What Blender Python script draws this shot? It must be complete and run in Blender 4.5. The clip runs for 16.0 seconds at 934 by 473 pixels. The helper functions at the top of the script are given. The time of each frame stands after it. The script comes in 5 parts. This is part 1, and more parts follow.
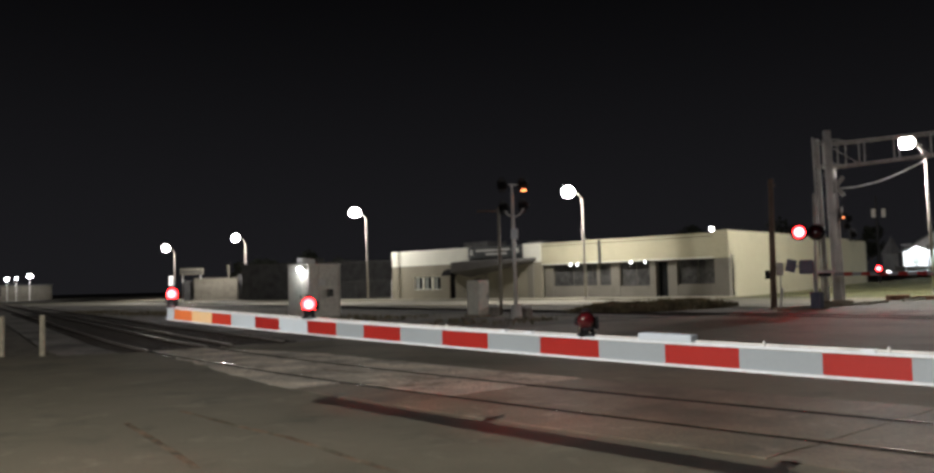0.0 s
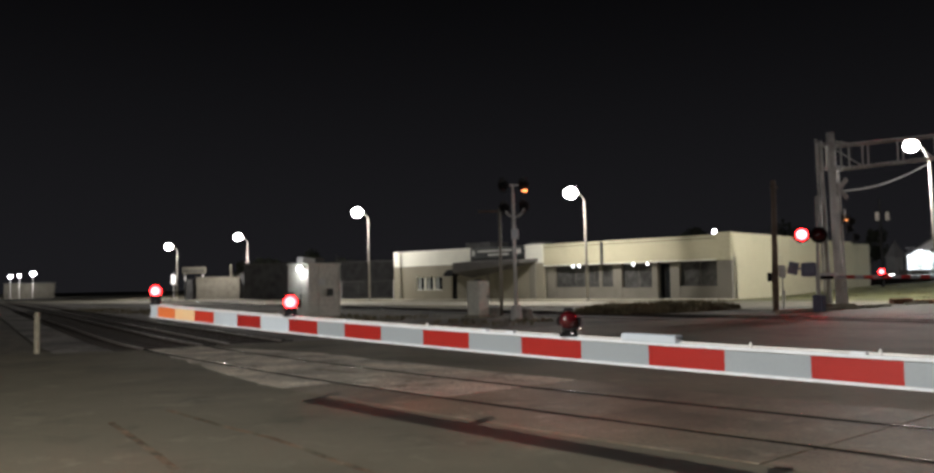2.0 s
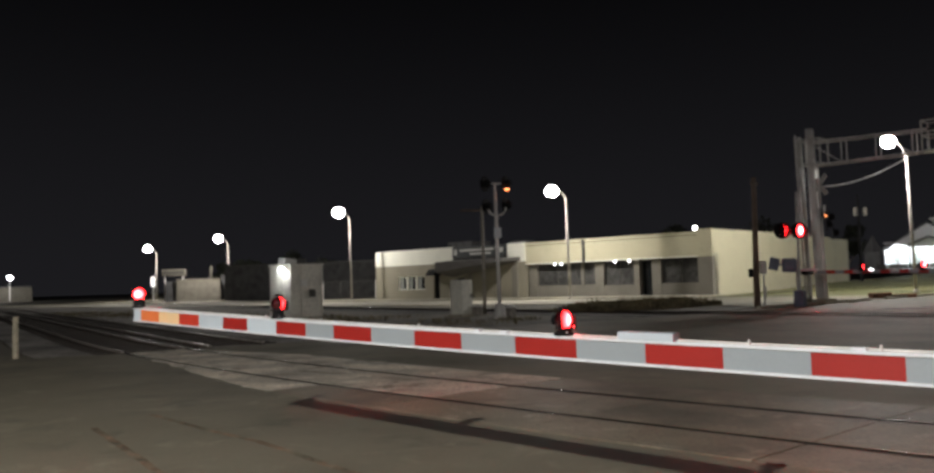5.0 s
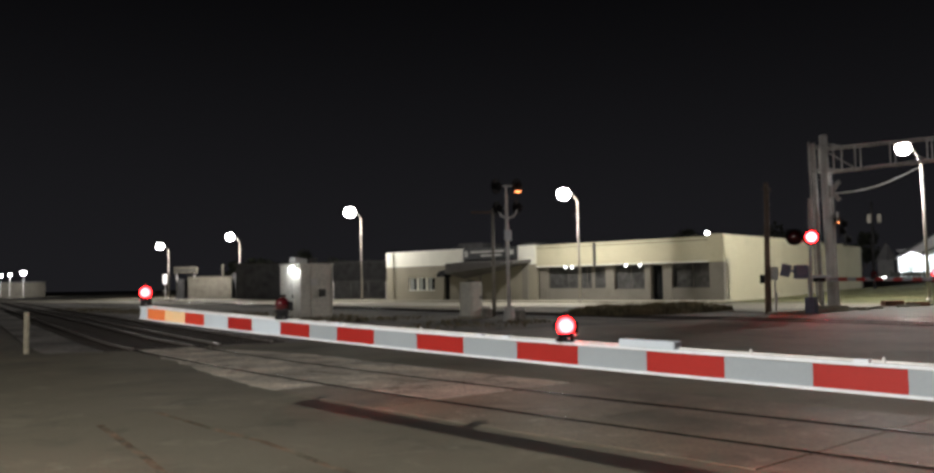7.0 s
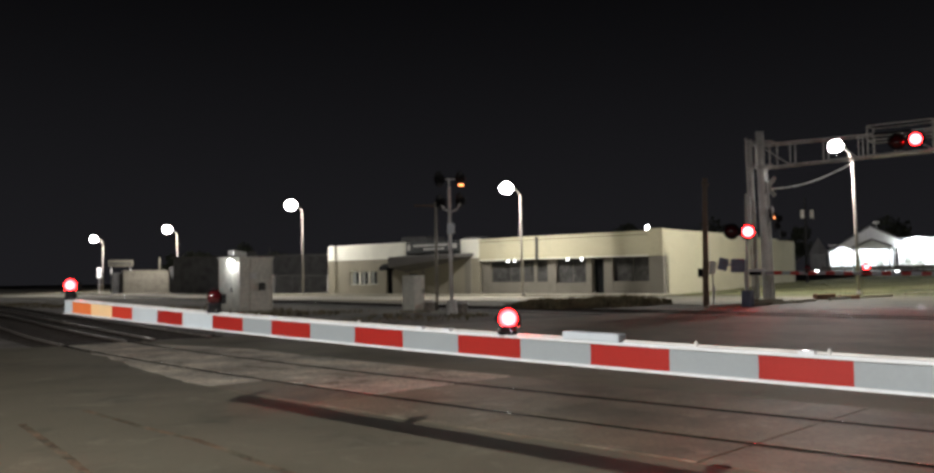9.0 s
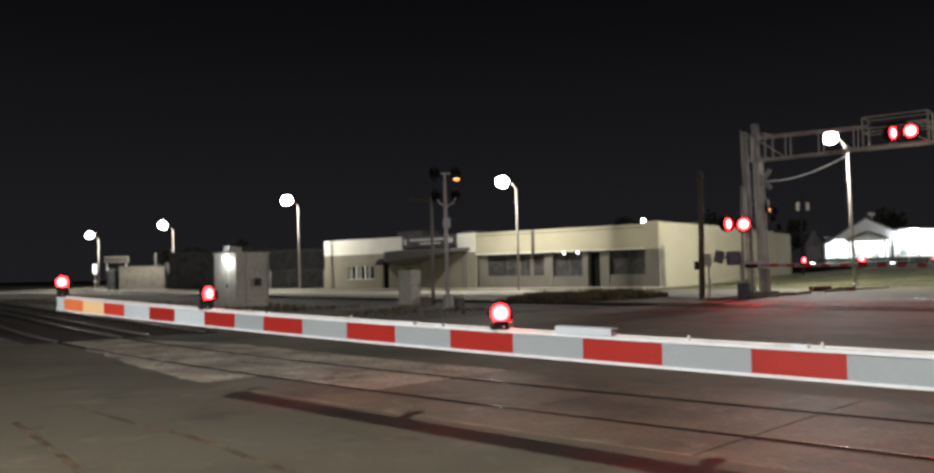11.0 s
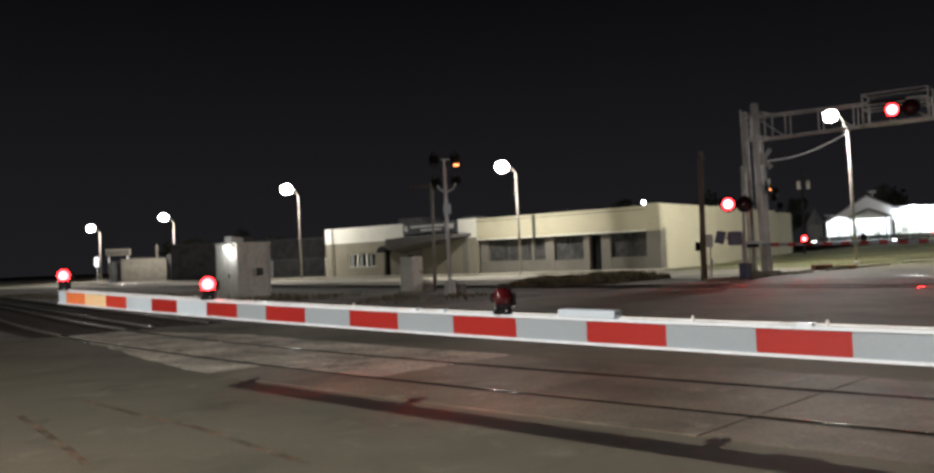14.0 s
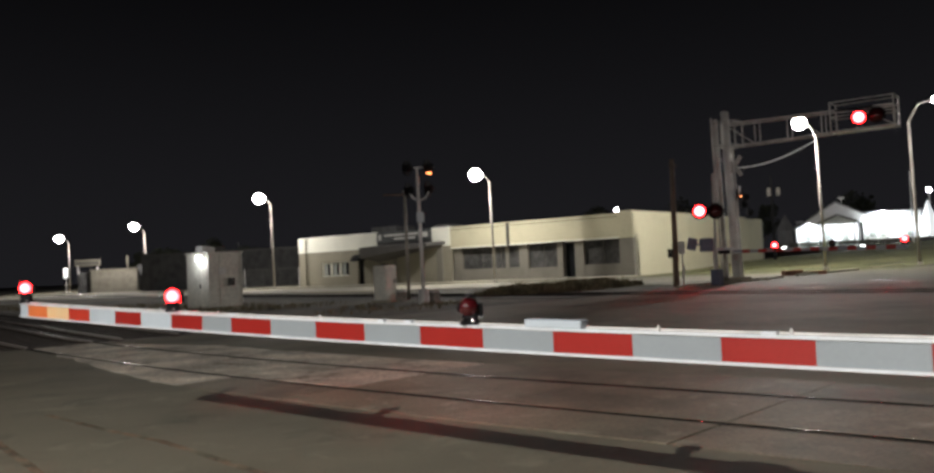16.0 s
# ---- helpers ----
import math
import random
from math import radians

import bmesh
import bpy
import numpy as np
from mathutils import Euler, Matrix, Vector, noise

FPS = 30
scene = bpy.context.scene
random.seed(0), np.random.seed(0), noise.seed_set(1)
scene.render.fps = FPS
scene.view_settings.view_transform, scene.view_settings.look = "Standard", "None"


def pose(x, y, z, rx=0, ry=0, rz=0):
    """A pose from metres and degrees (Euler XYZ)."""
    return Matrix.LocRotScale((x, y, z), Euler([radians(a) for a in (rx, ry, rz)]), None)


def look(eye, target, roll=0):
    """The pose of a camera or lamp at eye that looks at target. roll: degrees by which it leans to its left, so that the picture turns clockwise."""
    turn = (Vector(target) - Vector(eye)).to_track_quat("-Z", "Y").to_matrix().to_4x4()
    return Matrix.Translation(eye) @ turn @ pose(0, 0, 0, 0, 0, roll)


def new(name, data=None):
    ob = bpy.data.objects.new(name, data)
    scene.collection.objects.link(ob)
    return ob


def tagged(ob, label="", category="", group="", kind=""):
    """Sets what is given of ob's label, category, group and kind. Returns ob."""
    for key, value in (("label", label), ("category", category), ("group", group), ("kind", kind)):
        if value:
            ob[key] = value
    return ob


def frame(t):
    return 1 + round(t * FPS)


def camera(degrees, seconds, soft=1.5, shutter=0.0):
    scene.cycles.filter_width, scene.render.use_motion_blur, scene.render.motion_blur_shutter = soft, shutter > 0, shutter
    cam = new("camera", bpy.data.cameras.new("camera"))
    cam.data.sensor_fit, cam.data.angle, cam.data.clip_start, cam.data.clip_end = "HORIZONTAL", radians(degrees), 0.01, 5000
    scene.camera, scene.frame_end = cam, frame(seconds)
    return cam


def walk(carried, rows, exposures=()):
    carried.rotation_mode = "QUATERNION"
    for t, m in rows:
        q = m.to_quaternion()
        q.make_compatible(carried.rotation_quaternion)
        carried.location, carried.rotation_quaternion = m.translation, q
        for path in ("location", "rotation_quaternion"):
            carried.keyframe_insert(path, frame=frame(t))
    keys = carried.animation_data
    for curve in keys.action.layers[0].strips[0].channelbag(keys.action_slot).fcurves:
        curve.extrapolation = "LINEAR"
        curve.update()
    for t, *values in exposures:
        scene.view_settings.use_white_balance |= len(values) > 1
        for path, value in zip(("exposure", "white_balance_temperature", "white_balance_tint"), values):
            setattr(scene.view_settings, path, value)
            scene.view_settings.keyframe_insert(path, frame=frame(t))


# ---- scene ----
cam = camera(57.0, 16.0, soft=2.9)
PATH = [
    (0, (-0.142, -0.389, 1.422), (-0.14, 1.608, 1.534), -1.4),
    (0.5, (-0.058, -0.268, 1.401), (-0.044, 1.728, 1.526), -1.6),
    (1, (-0.035, -0.227, 1.406), (-0.003, 1.769, 1.536), -1.5),
    (1.5, (-0.024, -0.217, 1.4), (-0.004, 1.78, 1.523), -1.2),
    (2, (-0.011, -0.218, 1.402), (-0.017, 1.779, 1.516), -1.0),
    (2.5, (-0.022, -0.255, 1.415), (-0.056, 1.742, 1.527), -1.2),
    (3, (-0.061, -0.298, 1.411), (-0.102, 1.697, 1.547), -2.1),
    (3.5, (-0.135, -0.312, 1.413), (-0.177, 1.683, 1.543), -1.8),
    (4, (-0.126, -0.232, 1.405), (-0.106, 1.765, 1.516), -2.3),
    (6.5, (-0.002, -0.134, 1.416), (0.021, 1.862, 1.528), -0.9),
    (7, (-0.024, -0.142, 1.42), (-0.013, 1.854, 1.535), -0.8),
    (7.5, (-0.043, -0.115, 1.421), (-0.006, 1.882, 1.515), -1.3),
    (8, (-0.086, -0.097, 1.413), (-0.037, 1.9, 1.503), -1.1),
    (8.5, (-0.068, -0.064, 1.416), (0.012, 1.931, 1.526), -0.5),
    (9, (-0.006, 0.012, 1.407), (0.137, 2.005, 1.506), -0.8),
    (11.5, (0.023, 0.041, 1.412), (0.172, 2.033, 1.497), -1.2),
    (12, (0.025, 0.034, 1.414), (0.152, 2.027, 1.517), -1.2),
    (12.5, (0.023, 0.023, 1.413), (0.15, 2.016, 1.519), -2.1),
    (13, (0.024, 0.041, 1.408), (0.153, 2.035, 1.494), -2.0),
    (13.5, (0.025, 0.064, 1.407), (0.164, 2.058, 1.471), -2.6),
    (14, (0.021, 0.061, 1.407), (0.169, 2.055, 1.459), -2.3),
    (14.5, (0.029, 0.056, 1.414), (0.181, 2.049, 1.467), -2.3),
    (15, (0.043, 0.052, 1.415), (0.215, 2.044, 1.477), -2.3),
    (15.5, (0.058, 0.067, 1.414), (0.246, 2.057, 1.482), -2.4),
    (16, (0.065, 0.091, 1.416), (0.273, 2.079, 1.484), -2.7),
]
walk(cam, [(t, look(eye, target, roll)) for t, eye, target, roll in PATH], ((0, 0.04), (4, 0.04), (6.5, 0.1), (8.5, 0.14), (12, 0.2), (14, 0.18), (16, 0.1)))

# ---- world and lamps ----
world = bpy.data.worlds.new("night_sky")
scene.world = world
world.use_nodes = True
wn, wl = world.node_tree.nodes, world.node_tree.links
sky_tc, sky_sep, sky_ramp = wn.new("ShaderNodeTexCoord"), wn.new("ShaderNodeSeparateXYZ"), wn.new("ShaderNodeMapRange")
wl.new(sky_tc.outputs["Generated"], sky_sep.inputs[0])
wl.new(sky_sep.outputs["Z"], sky_ramp.inputs["Value"])
sky_ramp.interpolation_type = "SMOOTHSTEP"
sky_ramp.inputs["From Min"].default_value, sky_ramp.inputs["From Max"].default_value = -0.05, 0.42
sky_ramp.inputs["To Min"].default_value, sky_ramp.inputs["To Max"].default_value = 0.0125, 0.0017
wl.new(sky_ramp.outputs[0], wn["Background"].inputs[1])
wn["Background"].inputs[0].default_value = (0.88, 0.86, 1.0, 1)

LAMP_WHITE = (1.0, 0.942, 0.898)


def bulb(name, at, watts, colour=LAMP_WHITE, radius=0.25):
    data = bpy.data.lights.new(name, "POINT")
    data.energy, data.color, data.shadow_soft_size = watts, colour, radius
    ob = new(name, data)
    ob.location = at
    return ob


# ---- materials ----
def nodes_of(name):
    m = bpy.data.materials.new(name)
    m.use_nodes = True
    nt = m.node_tree
    return m, nt, nt.nodes["Principled BSDF"]


def surface(name, colour, rough=0.7, metal=0.0, vary=0.25, fine=18.0, coarse=1.2, bump=0.15, stain=None, per_piece=0.0, coat=0.0, spec=0.5, blotch=None):
    """A weathered surface: fine grain and broad stains over a base colour."""
    m, nt, bsdf = nodes_of(name)
    L, N = nt.links, nt.nodes
    tc = N.new("ShaderNodeTexCoord")
    n1, n2 = N.new("ShaderNodeTexNoise"), N.new("ShaderNodeTexNoise")
    n1.inputs["Scale"].default_value, n1.inputs["Detail"].default_value = fine, 6
    n2.inputs["Scale"].default_value, n2.inputs["Detail"].default_value = coarse, 5
    for n in (n1, n2):
        L.new(tc.outputs["Object"], n.inputs["Vector"])
    r1, r2 = N.new("ShaderNodeMapRange"), N.new("ShaderNodeMapRange")
    for r, n, amount in ((r1, n1, vary), (r2, n2, vary * 1.3)):
        L.new(n.outputs["Fac"], r.inputs["Value"])
        r.inputs["From Min"].default_value, r.inputs["From Max"].default_value = 0.3, 0.7
        r.inputs["To Min"].default_value, r.inputs["To Max"].default_value = 1 - amount, 1 + amount
    mul = N.new("ShaderNodeMath")
    mul.operation = "MULTIPLY"
    L.new(r1.outputs[0], mul.inputs[0])
    L.new(r2.outputs[0], mul.inputs[1])
    value = mul.outputs[0]
    if per_piece:
        info, rr, m2 = N.new("ShaderNodeObjectInfo"), N.new("ShaderNodeMapRange"), N.new("ShaderNodeMath")
        L.new(info.outputs["Random"], rr.inputs["Value"])
        rr.inputs["To Min"].default_value, rr.inputs["To Max"].default_value = 1 - per_piece, 1 + per_piece
        m2.operation = "MULTIPLY"
        L.new(value, m2.inputs[0])
        L.new(rr.outputs[0], m2.inputs[1])
        value = m2.outputs[0]
    base = N.new("ShaderNodeMix")
    base.data_type = "RGBA"
    base.inputs["A"].default_value = (*colour, 1)
    base.inputs["B"].default_value = (*(stain or [c * 0.55 for c in colour]), 1)
    ramp = N.new("ShaderNodeMapRange")
    L.new(n2.outputs["Fac"], ramp.inputs["Value"])
    ramp.inputs["From Min"].default_value, ramp.inputs["From Max"].default_value = 0.5, 0.75
    ramp.inputs["To Max"].default_value = 0.6 if stain else 0.35
    L.new(ramp.outputs[0], base.inputs["Factor"])
    hsv = N.new("ShaderNodeHueSaturation")
    colour_out = base.outputs["Result"]
    if blotch:
        # ragged worn patches: colour, patch scale, threshold
        for k, (tone, scale, low, amount) in enumerate(blotch):
            n3, r3, mix = N.new("ShaderNodeTexNoise"), N.new("ShaderNodeMapRange"), N.new("ShaderNodeMix")
            shift = N.new("ShaderNodeVectorMath")
            shift.inputs[1].default_value = (3.7 * k + 1.3, 5.1 * k, 0.0)
            L.new(tc.outputs["Object"], shift.inputs[0])
            L.new(shift.outputs[0], n3.inputs["Vector"])
            n3.inputs["Scale"].default_value, n3.inputs["Detail"].default_value = scale, 8
            n3.inputs["Roughness"].default_value, n3.inputs["Distortion"].default_value = 0.68, 0.4
            L.new(n3.outputs["Fac"], r3.inputs["Value"])
            r3.inputs["From Min"].default_value, r3.inputs["From Max"].default_value = low, low + 0.13
            r3.inputs["To Max"].default_value = amount
            mix.data_type = "RGBA"
            L.new(r3.outputs[0], mix.inputs["Factor"])
            L.new(colour_out, mix.inputs["A"])
            mix.inputs["B"].default_value = (*tone, 1)
            colour_out = mix.outputs["Result"]
    L.new(colour_out, hsv.inputs["Color"])
    L.new(value, hsv.inputs["Value"])
    L.new(hsv.outputs[0], bsdf.inputs["Base Color"])
    rr = N.new("ShaderNodeMapRange")
    L.new(n1.outputs["Fac"], rr.inputs["Value"])
    rr.inputs["To Min"].default_value, rr.inputs["To Max"].default_value = max(0.04, rough - 0.12), min(1, rough + 0.12)
    L.new(rr.outputs[0], bsdf.inputs["Roughness"])
    bsdf.inputs["Metallic"].default_value = metal
    bsdf.inputs["Coat Weight"].default_value = coat
    bsdf.inputs["Specular IOR Level"].default_value = spec
    if bump:
        b = N.new("ShaderNodeBump")
        b.inputs["Strength"].default_value, b.inputs["Distance"].default_value = bump, 0.02
        L.new(n1.outputs["Fac"], b.inputs["Height"])
        L.new(b.outputs[0], bsdf.inputs["Normal"])
    return m


def glow(name, colour, strength, base=(0.8, 0.8, 0.8)):
    m, nt, bsdf = nodes_of(name)
    bsdf.inputs["Base Color"].default_value = (*base, 1)
    bsdf.inputs["Emission Color"].default_value = (*colour, 1)
    bsdf.inputs["Emission Strength"].default_value = strength
    bsdf.inputs["Roughness"].default_value = 0.3
    return m


def red_lens(name, strength, radius):
    """A lit red lens: hottest at the filament, deep red at the rim."""
    m, nt, bsdf = nodes_of(name)
    L, N = nt.links, nt.nodes
    tc, length, ramp = N.new("ShaderNodeTexCoord"), N.new("ShaderNodeVectorMath"), N.new("ShaderNodeMapRange")
    length.operation = "LENGTH"
    flat = N.new("ShaderNodeVectorMath")
    flat.operation = "MULTIPLY"
    flat.inputs[1].default_value = (1, 0, 1)
    L.new(tc.outputs["Object"], flat.inputs[0])
    L.new(flat.outputs[0], length.inputs[0])
    L.new(length.outputs["Value"], ramp.inputs["Value"])
    ramp.interpolation_type = "SMOOTHSTEP"
    ramp.inputs["From Min"].default_value, ramp.inputs["From Max"].default_value = radius * 0.1, radius * 1.05
    ramp.inputs["To Min"].default_value, ramp.inputs["To Max"].default_value = strength, strength * 0.03
    L.new(ramp.outputs[0], bsdf.inputs["Emission Strength"])
    bsdf.inputs["Emission Color"].default_value = (1.0, 0.011, 0.013, 1)
    bsdf.inputs["Base Color"].default_value = (0.5, 0.01, 0.01, 1)
    bsdf.inputs["Roughness"].default_value = 0.2
    return m


def glass(name, colour, rough=0.05):
    m, nt, bsdf = nodes_of(name)
    bsdf.inputs["Base Color"].default_value = (*colour, 1)
    bsdf.inputs["Roughness"].default_value = rough
    bsdf.inputs["IOR"].default_value = 1.5
    return m


def polished(name, colour, rough):
    """Bare running steel, with fine streaks of tarnish."""
    m, nt, bsdf = nodes_of(name)
    L, N = nt.links, nt.nodes
    tc, grain, ramp, mix = N.new("ShaderNodeTexCoord"), N.new("ShaderNodeTexNoise"), N.new("ShaderNodeMapRange"), N.new("ShaderNodeMix")
    grain.inputs["Scale"].default_value, grain.inputs["Detail"].default_value = 3.5, 7
    L.new(tc.outputs["Object"], grain.inputs["Vector"])
    L.new(grain.outputs["Fac"], ramp.inputs["Value"])
    ramp.inputs["From Min"].default_value, ramp.inputs["From Max"].default_value = 0.35, 0.7
    mix.data_type = "RGBA"
    mix.inputs["A"].default_value = (*colour, 1)
    mix.inputs["B"].default_value = (*[c * 0.35 for c in colour], 1)
    L.new(ramp.outputs[0], mix.inputs["Factor"])
    L.new(mix.outputs["Result"], bsdf.inputs["Base Color"])
    bsdf.inputs["Metallic"].default_value, bsdf.inputs["Roughness"].default_value = 1.0, rough
    return m


ASPHALT = surface("asphalt", (0.2, 0.184, 0.132), 0.76, vary=0.22, fine=60, coarse=0.35, bump=0.25, stain=(0.128, 0.116, 0.09), spec=0.19, blotch=(((0.098, 0.095, 0.072), 0.75, 0.54, 0.6), ((0.29, 0.28, 0.208), 1.7, 0.56, 0.6)))
PATCH = surface("tar_patch", (0.012, 0.008, 0.008), 0.95, vary=0.25, fine=30, coarse=2, bump=0.3, spec=0.08)
GRAVEL = surface("ballast", (0.22, 0.205, 0.18), 0.95, vary=0.5, fine=9, coarse=0.4, bump=0.8)
# The far track's ballast, in a darker tone than GRAVEL.
DARK_BALLAST = surface("darker_ballast", (0.075, 0.068, 0.055), 0.95, vary=0.5, fine=9, coarse=0.4, bump=0.8)
DIRT = surface("dark_dirt_and_grass", (0.115, 0.104, 0.07), 0.95, vary=0.5, fine=2.2, coarse=0.12, bump=0.8, stain=(0.075, 0.068, 0.045))
LAWN = surface("mown_lawn", (0.12, 0.125, 0.05), 0.95, vary=0.45, fine=5, coarse=0.2, bump=0.8, stain=(0.14, 0.12, 0.065))
CONCRETE = surface("pale_concrete", (0.38, 0.36, 0.28), 0.85, vary=0.2, fine=6, coarse=0.25, bump=0.2, stain=(0.2, 0.18, 0.14))
PANEL = surface("crossing_concrete", (0.2, 0.168, 0.118), 0.64, vary=0.3, fine=26, coarse=0.7, bump=0.3, stain=(0.16, 0.132, 0.094), per_piece=0.12, spec=0.24, blotch=(((0.13, 0.108, 0.077), 0.9, 0.50, 0.7), ((0.36, 0.32, 0.24), 2.1, 0.55, 0.6)))
PANEL_WORN = surface("chalky_worn_concrete", (0.60, 0.55, 0.445), 0.85, vary=0.35, fine=16, coarse=0.9, bump=0.4, stain=(0.40, 0.35, 0.28), per_piece=0.1, spec=0.15, blotch=(((0.19, 0.165, 0.125), 1.3, 0.52, 0.85), ((0.80, 0.75, 0.64), 2.6, 0.5, 0.8), ((0.10, 0.085, 0.065), 5.0, 0.62, 0.8)))
# Lamplight reflected by the open rails is painted in as this pale tone.
RAIL_PALE = surface("pale_sheen_worn_rail", (0.42, 0.385, 0.34), 0.45, 0.3, vary=0.25, fine=20, coarse=2, bump=0.05)
RAIL_DULL = surface("dull_rail_head", (0.10, 0.085, 0.075), 0.7, 0.4, vary=0.3, fine=40, coarse=2, bump=0.05)
BRIGHT_RAIL = polished("bright_rail_crown", (0.62, 0.60, 0.56), 0.09)
RUST = surface("rusty_rail_web", (0.05, 0.03, 0.02), 0.8, 0.2, vary=0.4, fine=25)
TIE = surface("weathered_tie", (0.045, 0.037, 0.03), 0.9, vary=0.4, fine=14)
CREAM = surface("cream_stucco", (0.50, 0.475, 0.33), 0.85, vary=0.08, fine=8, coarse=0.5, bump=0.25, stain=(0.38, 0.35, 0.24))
WHITE_WALL = surface("white_painted_parapet", (0.80, 0.80, 0.70), 0.8, vary=0.05, fine=8, coarse=0.5, bump=0.15)
TAN_WALL = surface("tan_stucco", (0.27, 0.25, 0.19), 0.85, vary=0.12, fine=8, coarse=0.5, bump=0.3)
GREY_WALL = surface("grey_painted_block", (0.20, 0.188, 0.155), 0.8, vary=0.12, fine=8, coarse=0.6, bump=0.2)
TRIM_DARK = surface("dark_metal_trim", (0.05, 0.05, 0.045), 0.6, vary=0.2)
AWNING = surface("grey_canvas_awning", (0.09, 0.085, 0.08), 0.9, vary=0.15, fine=20)
ROOFING = surface("dark_roofing", (0.05, 0.05, 0.05), 0.95, vary=0.3)
DUSTY = surface("dusty_window_glass", (0.085, 0.085, 0.082), 0.14, vary=0.3, fine=3, coarse=0.9, bump=0.0)
PANE = glass("dark_window_glass", (0.012, 0.014, 0.016), 0.06)
BLIND = surface("drawn_blind", (0.30, 0.32, 0.30), 0.8, vary=0.12, fine=4)
SIGN_DARK = surface("dark_sign_board", (0.035, 0.04, 0.04), 0.6, vary=0.2)
SIGN_PALE = surface("pale_sign_lettering", (0.5, 0.5, 0.46), 0.7, vary=0.1)
STEEL = surface("galvanised_steel", (0.74, 0.73, 0.71), 0.5, 0.1, vary=0.2, fine=25, coarse=1.5, bump=0.08)
ALU = surface("grey_painted_metal", (0.60, 0.60, 0.57), 0.55, 0.1, vary=0.15, fine=15, coarse=1.4, bump=0.1)
SILVER = surface("silver_bungalow_paint", (0.63, 0.615, 0.54), 0.55, 0.0, vary=0.16, fine=7, coarse=0.9, bump=0.1, stain=(0.42, 0.39, 0.34))
WOOD = surface("weathered_pole", (0.17, 0.125, 0.095), 0.9, vary=0.35, fine=12, coarse=0.8, bump=0.4)
CAB_PAINT = surface("pale_cabinet_paint", (0.78, 0.78, 0.69), 0.6, vary=0.12, fine=8, coarse=1.0, bump=0.08, stain=(0.5, 0.46, 0.38))
STORE_WALL = surface("dim_brown_block", (0.12, 0.11, 0.088), 0.9, vary=0.2, fine=6)
WATER = glass("shallow_water", (0.03, 0.027, 0.022), 0.16)
BLACK = surface("black_painted_metal", (0.012, 0.012, 0.013), 0.85, vary=0.2, spec=0.15)
BLUEGREY = surface("blue_grey_painted_metal", (0.12, 0.14, 0.21), 0.55, vary=0.2)
ARM_WHITE = surface("white_reflective_sheet", (0.275, 0.312, 0.332), 0.4, vary=0.03, fine=60, coarse=2.5, bump=0.03, stain=(0.262, 0.297, 0.318))
ARM_RED = surface("red_reflective_sheet", (0.315, 0.018, 0.014), 0.4, vary=0.05, fine=60, coarse=2.5, bump=0.03)
# Tones for the arm's end, with the tip lamp's glow put into the colour.
ARM_ORANGE = surface("orange_lit_red_sheet", (0.78, 0.20, 0.06), 0.4, vary=0.06, fine=60, coarse=2.5, bump=0.03)
ARM_SCARLET = surface("lit_scarlet_sheet", (0.52, 0.045, 0.025), 0.4, vary=0.06, fine=60, coarse=2.5, bump=0.03)
ARM_PEACH = surface("peach_lit_white_sheet", (0.82, 0.60, 0.34), 0.35, vary=0.05, fine=60, coarse=2.5, bump=0.03, stain=(0.85, 0.42, 0.16))
ARM_BRIGHT = surface("brighter_white_sheet", (0.49, 0.56, 0.61), 0.35, vary=0.03, fine=60, coarse=2.5, bump=0.03)
ARM_RIM = surface("white_arm_flange", (0.70, 0.74, 0.77), 0.2, vary=0.04, fine=30, coarse=2)
POST_PALE = surface("pale_painted_post", (0.50, 0.46, 0.34), 0.8, vary=0.2, fine=14)
WEED = surface("dry_weeds", (0.17, 0.145, 0.085), 0.95, vary=0.4, fine=6)
HEDGE = surface("dark_foliage", (0.03, 0.035, 0.022), 0.95, vary=0.5, fine=2)
HOUSE_WHITE = surface("white_siding", (0.78, 0.79, 0.8), 0.8, vary=0.06, fine=5)
SHINGLE = surface("grey_shingles", (0.16, 0.16, 0.165), 0.9, vary=0.2, fine=8)
BRICK_RED = surface("weathered_red_block", (0.27, 0.13, 0.085), 0.9, vary=0.3, fine=9, coarse=2, bump=0.3)
PAINT_MARK = surface("worn_orange_spray_paint", (0.225, 0.155, 0.105), 0.9, vary=0.4, fine=22, coarse=3, bump=0.2, spec=0.1, blotch=(((0.18, 0.165, 0.12), 4.0, 0.43, 1.0),))
LAMP_POLE = surface("dull_grey_lamp_pole", (0.32, 0.30, 0.26), 0.6, 0.1, vary=0.2, fine=12, coarse=1.0)
APRON = surface("dusty_gravel", (0.25, 0.235, 0.18), 0.95, vary=0.35, fine=7, coarse=0.3, bump=0.4, stain=(0.13, 0.12, 0.085))
LAMP_GLOW = glow("lit_street_lamp_bowl", (1.0, 0.97, 0.9), 60)
SMALL_GLOW = glow("lit_small_lamp", (0.95, 0.97, 1.0), 25)
# Glow for white reflections that are built as solid spots.
GLINT_GLOW = glow("white_glint_glow", (0.93, 0.97, 1.0), 7)
HOUSE_GLOW = glow("lit_flood_lamp", (0.9, 0.97, 1.0), 45)
ORANGE_GLOW = glow("orange_signal_glow", (1.0, 0.28, 0.08), 4)
RED_OFF = surface("unlit_red_lens", (0.05, 0.004, 0.006), 0.1, vary=0.1, bump=0.0, coat=0.6)
CHROME = polished("bright_bolt_metal", (0.8, 0.8, 0.78), 0.16)


